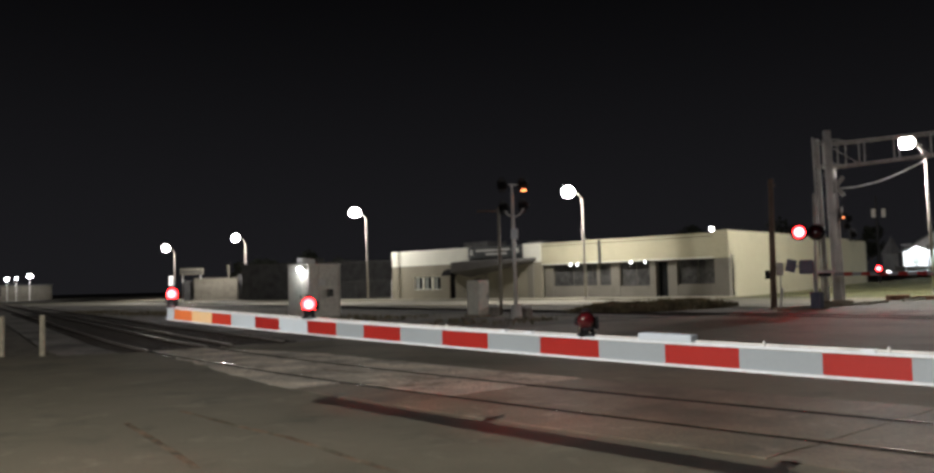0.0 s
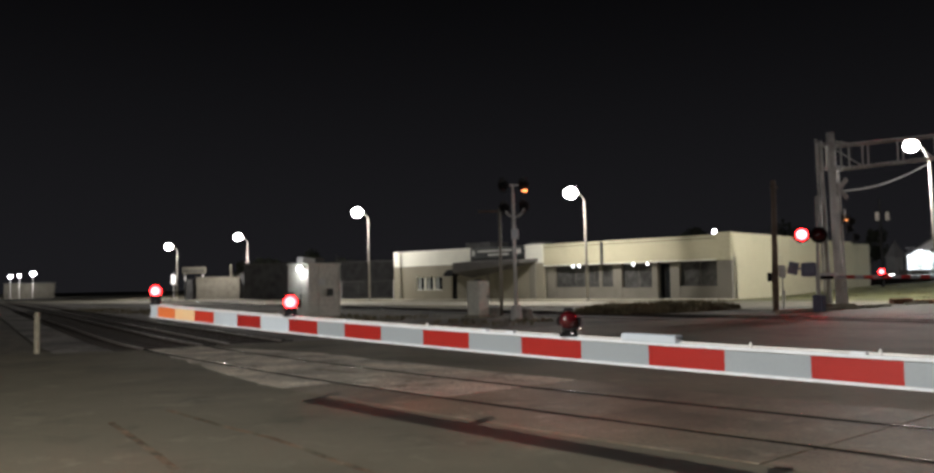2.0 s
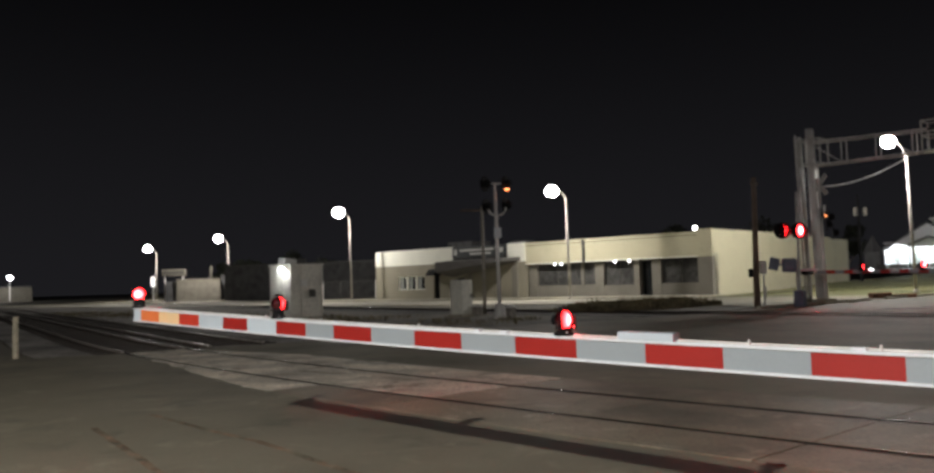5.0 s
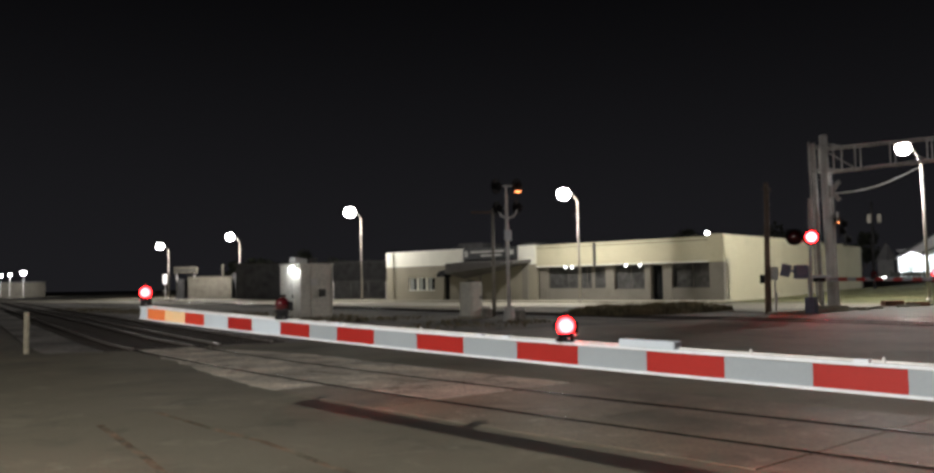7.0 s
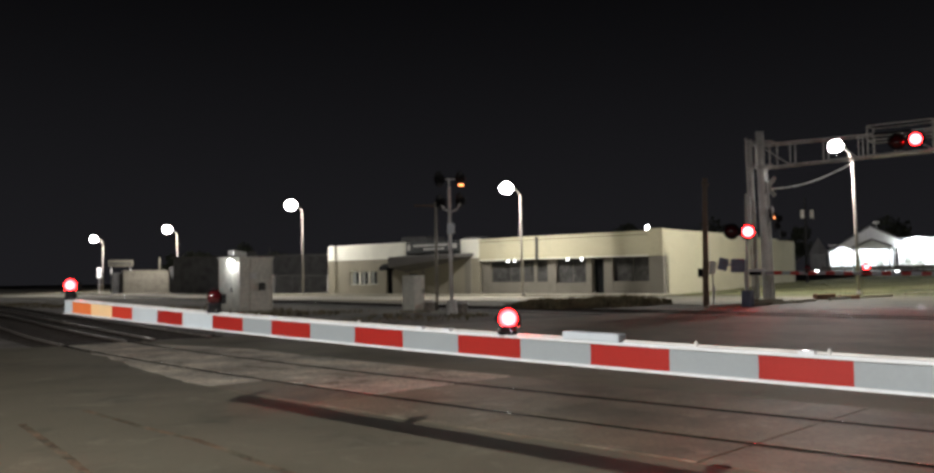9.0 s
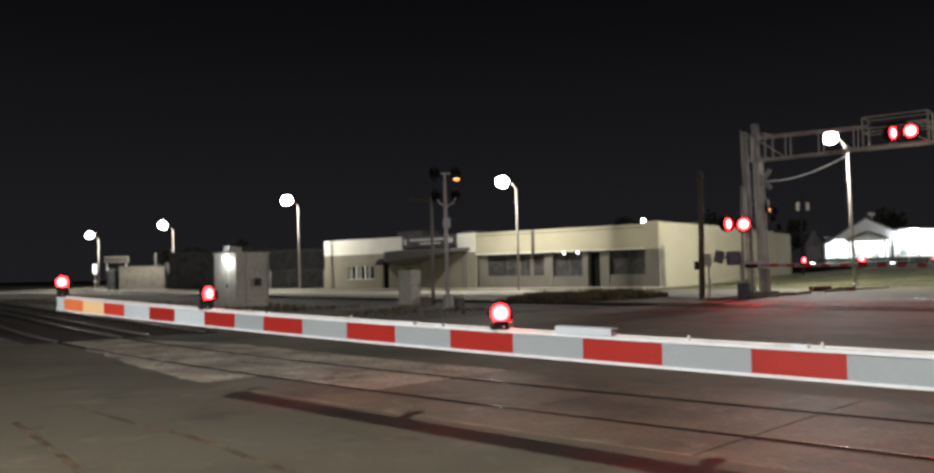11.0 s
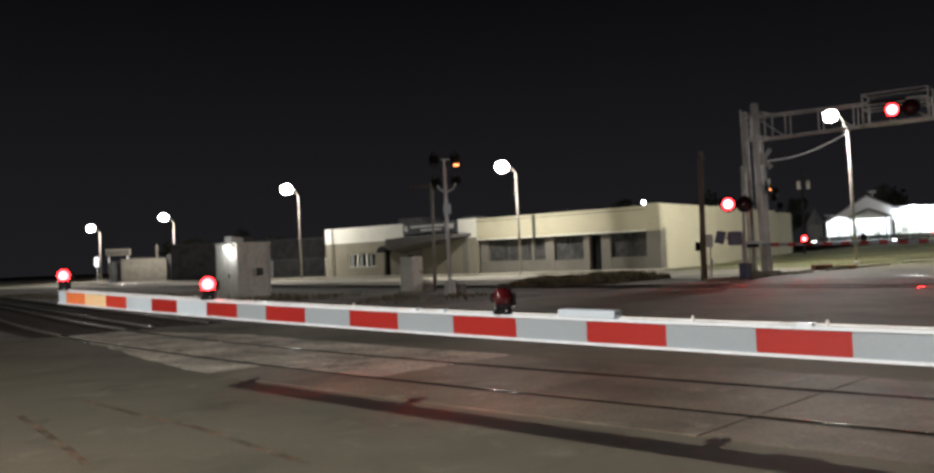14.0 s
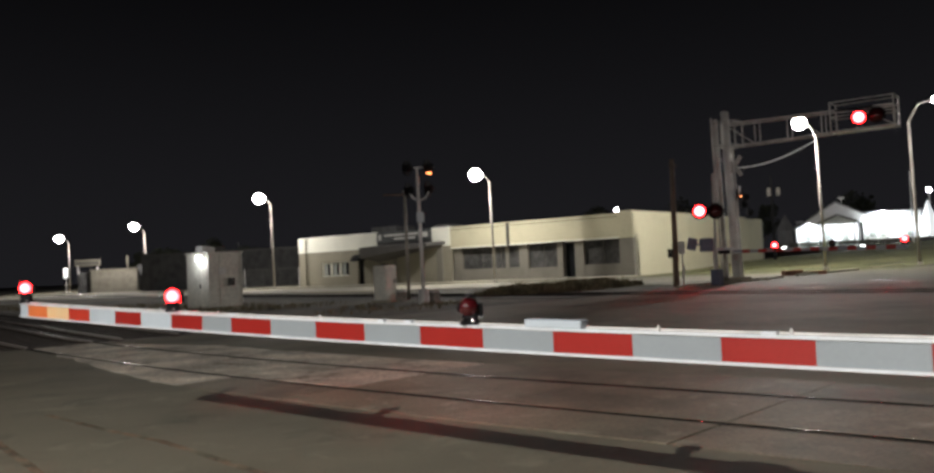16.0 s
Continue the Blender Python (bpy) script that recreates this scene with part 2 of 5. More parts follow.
# ---- mesh helpers ----
def box(bm, c, s, bevel=0.0, turn=0.0, tilt=None):
    m = Matrix.Translation(c) @ Matrix.Rotation(radians(turn), 4, "Z")
    if tilt is not None:
        m = m @ tilt
    r = bmesh.ops.create_cube(bm, size=1, matrix=m @ Matrix.Diagonal((*s, 1)))
    if bevel:
        edges = list({e for v in r["verts"] for e in v.link_edges})
        bmesh.ops.bevel(bm, geom=edges, offset=bevel, segments=2, affect="EDGES", profile=0.6)
    return bm


def tube(bm, a, b, r0, r1=None, seg=12, caps=True):
    a, b = Vector(a), Vector(b)
    way = b - a
    m = Matrix.Translation((a + b) / 2) @ way.to_track_quat("Z", "Y").to_matrix().to_4x4()
    bmesh.ops.create_cone(bm, cap_ends=caps, segments=seg, radius1=r0, radius2=r0 if r1 is None else r1, depth=way.length, matrix=m)
    return bm


def ball(bm, c, s, seg=14, rings=9):
    bmesh.ops.create_uvsphere(bm, u_segments=seg, v_segments=rings, radius=1, matrix=Matrix.Translation(c) @ Matrix.Diagonal((*s, 1)))
    return bm


def path_tube(bm, points, r, seg=8):
    for a, b in zip(points, points[1:]):
        tube(bm, a, b, r, r, seg)
        ball(bm, b, (r, r, r), seg, 5)
    return bm


def plate(bm, corners, z0, z1):
    """A flat slab over a plan outline."""
    low = [bm.verts.new((x, y, z0)) for x, y in corners]
    top = [bm.verts.new((x, y, z1)) for x, y in corners]
    bm.faces.new(top)
    bm.faces.new(low[::-1])
    for i in range(len(corners)):
        j = (i + 1) % len(corners)
        bm.faces.new((low[i], low[j], top[j], top[i]))
    return bm


def B():
    return bmesh.new()


def part(name, bm, material, parent=None, label="", smooth=False):
    bmesh.ops.recalc_face_normals(bm, faces=bm.faces)
    me = bpy.data.meshes.new(name)
    bm.to_mesh(me)
    bm.free()
    me.materials.append(material)
    if smooth:
        me.polygons.foreach_set("use_smooth", [True] * len(me.polygons))
    ob = new(name, me)
    if parent is not None:
        ob.parent = parent
    return tagged(ob, label)


def thing(name, m, label, category, group="", kind=""):
    ob = new(name)
    ob.matrix_world = m
    return tagged(ob, label, category, group, kind)


def setting(name, bm, material, label, category):
    return tagged(part(name, bm, material), label, category, kind="structure")


# ---- plan: the track's own axes ----
D = Vector((-0.66, 0.751))
NB = Vector((0.751, 0.66))


def along(a, b):
    p = D * a + NB * b
    return p.x, p.y


def mid(a):
    """Sideways place of the main track's centre line."""
    if a < 4:
        return 7.522 - 0.030 * (a - 4)
    if a > 27:
        return 0.0049 * 27 * 27 - 0.069 * 27 + 7.72 + 0.196 * (a - 27)
    return 0.0049 * a * a - 0.069 * a + 7.72


def second(a):
    """Centre line of the second track, beside the main one."""
    return 10.85 + 0.192 * (a - 22)


def strip(bm, offs, a0, a1, step, z0, z1, base=mid):
    n = max(1, round((a1 - a0) / step))
    rows = []
    for i in range(n + 1):
        a = a0 + (a1 - a0) * i / n
        rows.append([bm.verts.new((*along(a, base(a) + o), z)) for o, z in ((offs[0], z0), (offs[0], z1), (offs[1], z1), (offs[1], z0))])
    for r, s in zip(rows, rows[1:]):
        for k in range(4):
            bm.faces.new((r[k], r[(k + 1) % 4], s[(k + 1) % 4], s[k]))
    bm.faces.new(rows[0])
    bm.faces.new(rows[-1][::-1])
    return bm


def crown(bm, side, half, z0, z1, a0, a1, step, base=mid):
    """The rounded upper face of a rail head."""
    n, k = round((a1 - a0) / step), 8
    rows = []
    for i in range(n + 1):
        a = a0 + (a1 - a0) * i / n
        rows.append([])
        for j in range(k + 1):
            u = 2 * j / k - 1
            rows[-1].append(bm.verts.new((*along(a, base(a) + side + u * half), z1 - (z1 - z0) * u * u)))
    for r, s in zip(rows, rows[1:]):
        for j in range(k):
            bm.faces.new((r[j], r[j + 1], s[j + 1], s[j]))
    return bm


# corner of the long building, its front runs along X, its outside is +Y
CORNER = Matrix.Translation((19.51, 64.12, 0)) @ Matrix.Rotation(radians(136.05), 4, "Z")


def smooth01(x, a, b):
    t = min(1, max(0, (x - a) / (b - a)))
    return t * t * (3 - 2 * t)


def height(x, y):
    """The lawn rises beside and behind the long building."""
    s = (x - 19.6) * 0.692 + (y - 64.1) * 0.722
    r = (x - 19.6) * 0.722 - (y - 64.1) * 0.692
    return 2.1 * smooth01(s, 2, 42) * smooth01(r, -8, 22) + 0.5 * smooth01(s, 0, 30) * (1 - smooth01(r, -8, 22))


# ---- ground ----
def build_ground():
    bm = B()
    xs = [-3000, -900, -400, -200] + list(range(-120, 161, 8)) + [220, 400, 900, 3000]
    ys = [-3000, -900, -300, -100] + list(range(-40, 201, 8)) + [260, 400, 900, 3000]
    grid = [[bm.verts.new((x, y, height(x, y) - 0.06)) for x in xs] for y in ys]
    for r, s in zip(grid, grid[1:]):
        for i in range(len(xs) - 1):
            bm.faces.new((r[i], r[i + 1], s[i + 1], s[i]))
    setting("ground", bm, DIRT, "dark dirt and dry grass ground at night", "ground")
    bm = B()
    plate(bm, [along(-30, -60), along(32, -60), along(26, 2), along(21.2, 5.6), along(20.4, 8.3), along(18.6, 34), along(17.6, 140), along(-30, 140)], -0.3, 0.0)
    setting("road", bm, ASPHALT, "worn grey asphalt road crossing the tracks", "road")
    bm = B()
    c = [CORNER @ Vector(v) for v in ((-1, 4, 0), (170, 4, 0), (170, 16, 0), (2, 16, 0))]
    plate(bm, [(v.x, v.y) for v in c], -0.3, -0.02)
    setting("pavement", bm, CONCRETE, "pale concrete street before the long building", "street")
    bm = B()
    plate(bm, [along(18.8, 37.5), along(27, 39), along(34, 43), along(34, 52.5), along(18.8, 56.5)], -0.3, -0.012)
    setting("apron", bm, APRON, "pale gravelly concrete apron by the road", "pavement")
    bm = B()
    c = [CORNER @ Vector(v) for v in ((-0.6, -0.5, 0), (80, -0.5, 0), (80, 3.9, 0), (-0.6, 3.9, 0))]
    plate(bm, [(v.x, v.y) for v in c], -0.3, 0.1)
    setting("sidewalk", bm, CONCRETE, "pale concrete sidewalk along the shop front", "sidewalk")
    # lawn beside the side wall, following the rise
    bm = B()
    n = 14
    rows = []
    for i in range(n + 1):
        row = []
        for j in range(n + 1):
            p = CORNER @ Vector((-0.4 - 19 * i / n, 3.6 - 65 * j / n, 0))
            row.append(bm.verts.new((p.x, p.y, height(p.x, p.y) + 0.03)))
        rows.append(row)
    for r, s in zip(rows, rows[1:]):
        for k in range(n):
            bm.faces.new((r[k], r[k + 1], s[k + 1], s[k]))
    setting("lawn", bm, LAWN, "short grass lawn rising beside the building", "lawn")


def build_track():
    # ballast bed left of the road
    bm = B()
    strip(bm, (-2.6, 8.0), 20.6, 150, 3, -0.25, -0.045)
    setting("trackbed", bm, GRAVEL, "dark gravel ballast under the tracks", "trackbed")
    for n, line in enumerate((mid, second)):
        track = thing("railway_track", pose(0, 0, 0), "pair of steel rails on ties, flush in the road" if n == 0 else "second pair of steel rails beside the first", "track")
        for side in (-0.755, 0.755):
            if n == 0:
                bm = B()
                strip(bm, (side - 0.036, side + 0.036), -30, 20.7, 1.5, -0.02, 0.008)
                part("rail_head", bm, RAIL_DULL, track, "worn steel rail head")
                bm = B()
                crown(bm, side, 0.031, 0.010, 0.018, -30, 20.7, 0.75)
                part("running_band", bm, BRIGHT_RAIL, track, "rounded polished running band", smooth=True)
            bm = B()
            strip(bm, (side - 0.036, side + 0.036), 20.75, 150, 1.5, -0.01, 0.035, line)
            part("rail_head", bm, RAIL_PALE, track, "worn steel rail head, lamp sheen put into its pale colour")
            bm = B()
            strip(bm, (side - 0.055, side + 0.055), 20.8, 150, 1.5, -0.1, -0.011, line)
            part("rail_web", bm, RUST, track)
        # ties left of the road
        tie = B()
        box(tie, (0, 0, 0), (0.22, 2.5, 0.12), 0.015)
        me = None
        for i in range(90):
            a = 21.4 + i * 0.6
            p = along(a, line(a))
            q = along(a + 0.1, line(a + 0.1))
            turn = math.atan2(q[1] - p[1], q[0] - p[0])
            if me is None:
                first = part("tie", tie, TIE, track)
                me = first.data
                ob = first
            else:
                ob = new("tie", me)
                ob.parent = track
            ob.matrix_local = Matrix.Translation((p[0], p[1], -0.085)) @ Matrix.Rotation(turn, 4, "Z")


build_ground()
build_track()


def slab(bm, lane, o0, o1, a0, a1, z):
    """One panel; the outer lanes run out in broken edges where the asphalt laps over them."""
    rows = []
    n = 9
    for i in range(n + 1):
        a = a0 + (a1 - a0) * i / n
        p, q = o0, o1
        ragged = 0.10 * noise.noise((a * 1.9, lane * 7.0, 0.3)) + 0.05 * noise.noise((a * 6.0, lane * 3.0, 1.7))
        if lane == 0 and a > 9.5:
            p = min(q - 0.03, o0 + 0.86 * smooth01(a, 10, 19.5) + ragged)
        if lane == 2 and a > 13:
            q = max(p + 0.03, o1 - 1.02 * smooth01(a, 15, 20.8) + ragged)
        rows.append([bm.verts.new((*along(a, mid(a) + o), h_)) for o, h_ in ((p, -0.05), (p, z), (q, z), (q, -0.05))])
    for r, t in zip(rows, rows[1:]):
        for j in range(4):
            bm.faces.new((r[j], r[(j + 1) % 4], t[(j + 1) % 4], t[j]))
    bm.faces.new(rows[0])
    bm.faces.new(rows[-1][::-1])
    return bm


def build_crossing():
    crossing = thing("crossing_surface", pose(0, 0, 0), "weathered concrete crossing panels between and beside the rails", "crossing", kind="structure")
    gap = 0.075
    lanes = ((-1.66, -0.755 - 0.05), (-0.755 + gap, 0.755 - gap), (0.755 + 0.05, 1.85))
    for k, (o0, o1) in enumerate(lanes):
        a, i = 20.6, 0
        while a > -14:
            length = 2.46
            bm = B()
            jig = random.uniform(-0.004, 0.004)
            if k == 0 and a - length > 17.5:
                bm.free()
                a -= length
                continue
            slab(bm, k, o0, o1, a - length + 0.03, a, 0.006 + jig)
            part("concrete_panel", bm, PANEL_WORN if a > (12.5, 10.0, 10.0)[k] else PANEL, crossing)
            a -= length
            i += 1
    for o in (-0.755 - 0.044, -0.755 + 0.055, 0.755 - 0.055, 0.755 + 0.044):
        bm = B()
        strip(bm, (o - 0.02, o + 0.02), -14, 20.6, 1.5, -0.05, 0.003)
        part("flangeway_filler", bm, PATCH, crossing, "black rubber flangeway filler")


# ---- long shop building ----
PANE_GLINTS = []


def build_shop():
    shop = thing("shop_building", CORNER, "long single-storey cream stucco shop building with flat parapet roof", "building")
    Hh, T = 5.05, 0.3

    def wall(name, x0, x1, y0, y1, z0, z1, material, label="", bevel=0.0):
        bm = B()
        box(bm, ((x0 + x1) / 2, (y0 + y1) / 2, (z0 + z1) / 2), (x1 - x0, y1 - y0, z1 - z0), bevel)
        return part(name, bm, material, shop, label)

    # right-hand half: parapet band over a recessed grey shop front
    wall("parapet", 0.0, 18.0, -T, 0.0, 3.08, 4.86, CREAM, "cream stucco parapet band")
    wall("coping", -0.05, 18.0, -T - 0.05, 0.06, 4.86, 4.95, CREAM)
    wall("trim", 1.25, 18.0, 0.0, 0.035, 4.66, 4.71, TRIM_DARK, "thin dark drip line")
    wall("trim", 0.9, 18.0, 0.0, 0.05, 3.0, 3.1, WHITE_WALL)
    wall("corner_pier", 0.0, 1.2, -T - 0.1, 0.08, 3.0, 5.1, CREAM, "cream corner pier")
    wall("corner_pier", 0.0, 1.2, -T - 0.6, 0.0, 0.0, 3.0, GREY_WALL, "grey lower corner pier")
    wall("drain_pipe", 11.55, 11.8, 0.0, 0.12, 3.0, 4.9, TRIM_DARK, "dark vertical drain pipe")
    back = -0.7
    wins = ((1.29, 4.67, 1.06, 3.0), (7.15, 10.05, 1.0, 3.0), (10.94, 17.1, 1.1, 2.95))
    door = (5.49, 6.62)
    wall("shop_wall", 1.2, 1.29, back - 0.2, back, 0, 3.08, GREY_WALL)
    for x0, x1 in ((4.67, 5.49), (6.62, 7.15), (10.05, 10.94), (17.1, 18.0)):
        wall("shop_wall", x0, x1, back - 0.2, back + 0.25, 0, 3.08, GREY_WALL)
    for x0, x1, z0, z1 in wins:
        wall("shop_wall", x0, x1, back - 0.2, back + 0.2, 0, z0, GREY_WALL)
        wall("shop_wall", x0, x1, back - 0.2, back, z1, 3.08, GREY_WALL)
        bm = B()
        w = 0.06
        for c, s in ((((x0 + x1) / 2, back - 0.05, z0 + w / 2), (x1 - x0, 0.1, w)), (((x0 + x1) / 2, back - 0.05, z1 - w / 2), (x1 - x0, 0.1, w)),
                     ((x0 + w / 2, back - 0.05, (z0 + z1) / 2), (w, 0.1, z1 - z0)), ((x1 - w / 2, back - 0.05, (z0 + z1) / 2), (w, 0.1, z1 - z0))):
            box(bm, c, s)
        win = part("window_frame", bm, TRIM_DARK, shop, "dark window frame")
        panes = 2 if x1 - x0 < 4 else 3
        for i in range(panes):
            a, b = x0 + w + (x1 - x0 - 2 * w) * i / panes, x0 + w + (x1 - x0 - 2 * w) * (i + 1) / panes
            bm = B()
            box(bm, ((a + b) / 2, back - 0.08, (z0 + z1) / 2), (b - a - 0.04, 0.02, z1 - z0 - 2 * w))
            part("pane", bm, DUSTY, win)
    bm = B()
    box(bm, ((door[0] + door[1]) / 2, back - 0.3, 1.45), (door[1] - door[0], 0.08, 2.9))
    part("door", bm, PANE, shop, "dark recessed glass door")
    for x0, x1 in ((12.2, 12.5), (13.6, 13.75)):
        wall("mullion", x0, x1, back - 0.1, back + 0.05, 0.0, 3.0, GREY_WALL)
    # glowing balls stand for reflected headlights; each turns its dark side out when off
    for x, z, r, on, off in ((14.35, 2.93, 0.12, -1, 10.2), (15.05, 2.93, 0.12, -1, 10.2), (7.5, 2.93, 0.12, -1, 12.22), (8.85, 2.93, 0.12, -1, 12.22), (3.85, 2.72, 0.09, 12.75, 13.25), (4.15, 2.56, 0.09, 12.75, 13.25)):
        bm = B()
        ball(bm, (0, 0, 0), (r, r, r), 12, 8)
        lamp = part("pane_glint", bm, GLINT_GLOW, shop, "tiny glowing white ball for headlights reflected in the shop window", smooth=True)
        lamp.data.materials.append(TRIM_DARK)
        for p in lamp.data.polygons:
            p.material_index = 0 if p.center.y > 0.3 * r else 1
        bm = B()
        ball(bm, (0, 0, 0), (r * 1.012, r * 1.012, r * 1.012), 12, 8)
        bmesh.ops.delete(bm, geom=[v for v in bm.verts if v.co.y > 0.004], context="VERTS")
        cup = part("glint_cup", bm, TRIM_DARK, shop, "small dark cup behind the window glint", smooth=True)
        cup.location = (x, -0.42, z)
        PANE_GLINTS.append((lamp, (x, -0.42, z), on, off))
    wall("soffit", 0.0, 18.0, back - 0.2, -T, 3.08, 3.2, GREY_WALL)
    # left-hand half: white parapet, tan wall, sign and awning
    L0, L1 = 18.0, 38.3
    wall("parapet", 27.0, L1, -T, 0.02, 3.47, 5.02, WHITE_WALL, "white painted parapet")
    wall("parapet", L0, 20.1, -T, 0.05, 3.3, 5.02, WHITE_WALL, "white painted parapet pier")
    wall("parapet", 20.1, 27.0, -T, 0.0, 3.47, 4.9, TRIM_DARK)
    wall("sign_board", 20.15, 26.9, 0.02, 0.16, 3.95, 4.98, SIGN_DARK, "dark sign board with pale lettering")
    for x0, x1, z0, z1 in ((26.3, 26.7, 4.2, 4.75), (21.6, 25.9, 4.52, 4.72), (22.0, 24.6, 4.16, 4.36), (20.5, 21.2, 4.25, 4.7)):
        wall("sign_lettering", x0, x1, 0.16, 0.18, z0, z1, SIGN_PALE)
    for x0, x1 in ((34.9, L1), (29.7, 31.0), (L0, 28.9)):
        wall("shop_wall", x0, x1, -T, 0.0, 0, 3.47, TAN_WALL)
    wall("shop_wall", 31.0, 34.9, -T, 0.0, 0, 1.0, TAN_WALL)
    wall("shop_wall", 31.0, 34.9, -T, 0.0, 2.35, 3.47, TAN_WALL)
    wall("shop_wall", 28.9, 29.7, -T, 0.0, 2.5, 3.47, TAN_WALL)
    for i in range(3):
        x0 = 31.0 + i * 1.32
        bm = B()
        for c, s in (((x0 + 0.6, -0.1, 1.03), (1.26, 0.16, 0.08)), ((x0 + 0.6, -0.12, 2.32), (1.26, 0.1, 0.06)), ((x0 + 0.0, -0.12, 1.68), (0.12, 0.1, 1.34)), ((x0 + 1.22, -0.12, 1.68), (0.12, 0.1, 1.34))):
            box(bm, c, s)
        win = part("window_frame", bm, WHITE_WALL, shop, "white window frame")
        bm = B()
        box(bm, (x0 + 0.61, -0.2, 1.68), (1.12, 0.02, 1.3))
        part("pane", bm, PANE, win)
        bm = B()
        box(bm, (x0 + 0.85, -0.185, 1.68), (0.5, 0.012, 1.28))
        part("blind", bm, BLIND, win, "pale half-drawn blind")
    bm = B()
    box(bm, (29.3, -0.22, 1.25), (0.8, 0.06, 2.5))
    part("door", bm, BLACK, shop, "dark entrance door")
    # rounded dark awning over the small door
    bm = B()
    for i in range(6):
        t0, t1 = math.pi / 2 * i / 6, math.pi / 2 * (i + 1) / 6
        y0, z0, y1, z1 = 0.9 * math.sin(t0), 2.35 + 0.65 * math.cos(t0), 0.9 * math.sin(t1), 2.35 + 0.65 * math.cos(t1)
        v = [bm.verts.new(p) for p in ((28.7, y0, z0), (29.9, y0, z0), (29.9, y1, z1), (28.7, y1, z1))]
        bm.faces.new(v)
        for x in (28.7, 29.9):
            bm.faces.new([bm.verts.new(p) for p in ((x, 0, 2.35), (x, y0, z0), (x, y1, z1))])
    bmesh.ops.remove_doubles(bm, verts=bm.verts, dist=0.001)
    part("awning", bm, BLACK, shop, "small rounded dark door awning")
    # deep sloping canopy
    bm = B()
    for x0, x1 in ((18.6, 26.9),):
        v = [bm.verts.new(p) for p in ((x0, 0.0, 3.75), (x1, 0.0, 3.75), (x1, 2.6, 3.55), (x0, 2.6, 3.55), (x0, 0.0, 3.45), (x1, 0.0, 2.1), (x1, 2.6, 2.6), (x0, 2.6, 3.35))]
        for f in ((0, 1, 2, 3), (7, 6, 5, 4), (3, 2, 6, 7), (0, 3, 7, 4), (1, 5, 6, 2)):
            bm.faces.new([v[i] for i in f])
    part("canopy", bm, AWNING, shop, "grey sloping canopy over the entrance")
    for x0, x1 in ((18.9, 19.6), (24.6, 24.9)):
        wall("pilaster", x0, x1, 0.0, 0.12, 0, 3.4, GREY_WALL)
    # side wall in three falling steps, far end, back and roof
    for y0, y1, z1 in ((-14.0, -T - 0.1, 5.0), (-24.0, -14.0, 4.85), (-28.5, -24.0, 4.7)):
        wall("side_wall", 0.0, 0.3, y0, y1, -0.2, z1, CREAM)
        wall("coping", -0.04, 0.34, y0, y1, z1, z1 + 0.06, CREAM)
    wall("end_wall", 38.0, 38.3, -28.5, -T, -0.2, 4.6, TAN_WALL)
    wall("back_wall", 0.0, 38.3, -28.8, -28.5, -0.2, 4.7, TAN_WALL)
    wall("roof", 0.3, 38.0, -28.5, -T, 4.3, 4.45, ROOFING)
    wall("floor", 0.3, 38.0, -28.5, -1.0, 0.02, 0.1, CONCRETE)
    wall("inner_wall", 0.3, 38.0, -6.2, -6.0, 0.1, 4.3, TAN_WALL)
    wall("roof_unit", 30.0, 33.5, -9, -6, 4.45, 5.9, ROOFING, "dark rooftop air unit")
    wall("roof_unit", 24.0, 25.5, -9, -7, 4.45, 5.7, ROOFING, "dark rooftop vent box")


build_shop()


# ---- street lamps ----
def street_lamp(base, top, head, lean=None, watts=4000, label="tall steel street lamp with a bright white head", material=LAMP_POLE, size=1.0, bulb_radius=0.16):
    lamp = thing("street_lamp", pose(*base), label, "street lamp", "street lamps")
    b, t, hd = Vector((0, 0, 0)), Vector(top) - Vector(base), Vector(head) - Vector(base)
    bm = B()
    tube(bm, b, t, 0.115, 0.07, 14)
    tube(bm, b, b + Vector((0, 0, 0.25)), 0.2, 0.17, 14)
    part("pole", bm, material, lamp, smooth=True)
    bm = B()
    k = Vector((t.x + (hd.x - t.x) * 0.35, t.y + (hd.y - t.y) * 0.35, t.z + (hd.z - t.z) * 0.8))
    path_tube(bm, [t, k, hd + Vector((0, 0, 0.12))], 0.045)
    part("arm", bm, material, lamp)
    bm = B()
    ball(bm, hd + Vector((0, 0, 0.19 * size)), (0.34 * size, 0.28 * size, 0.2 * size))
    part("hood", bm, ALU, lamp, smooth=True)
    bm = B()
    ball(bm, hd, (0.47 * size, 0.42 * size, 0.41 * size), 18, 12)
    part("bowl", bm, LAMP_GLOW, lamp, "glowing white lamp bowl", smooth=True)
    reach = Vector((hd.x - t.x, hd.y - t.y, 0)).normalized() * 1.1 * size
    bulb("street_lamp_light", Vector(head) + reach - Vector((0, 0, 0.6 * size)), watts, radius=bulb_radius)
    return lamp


street_lamp((9.14, 67.3, 0), (9.09, 67.4, 8.0), (8.02, 67.5, 8.57), watts=3000, size=1.1)
street_lamp((-10.5, 89.3, 0), (-10.58, 89.38, 8.6), (-11.7, 89.2, 9.25), watts=3400, size=1.25)
street_lamp((-31.6, 122, 0), (-31.64, 122, 8.1), (-32.9, 121.6, 8.85), watts=6000, size=1.25)
street_lamp((-50.1, 146.7, 0), (-50.1, 146.7, 8.2), (-51.4, 146.2, 8.9), watts=6000, size=1.35)
street_lamp((29.55, 54.4, 0), (29.4, 54.4, 8.83), (28.55, 54.9, 9.9), watts=7000, size=1.0)
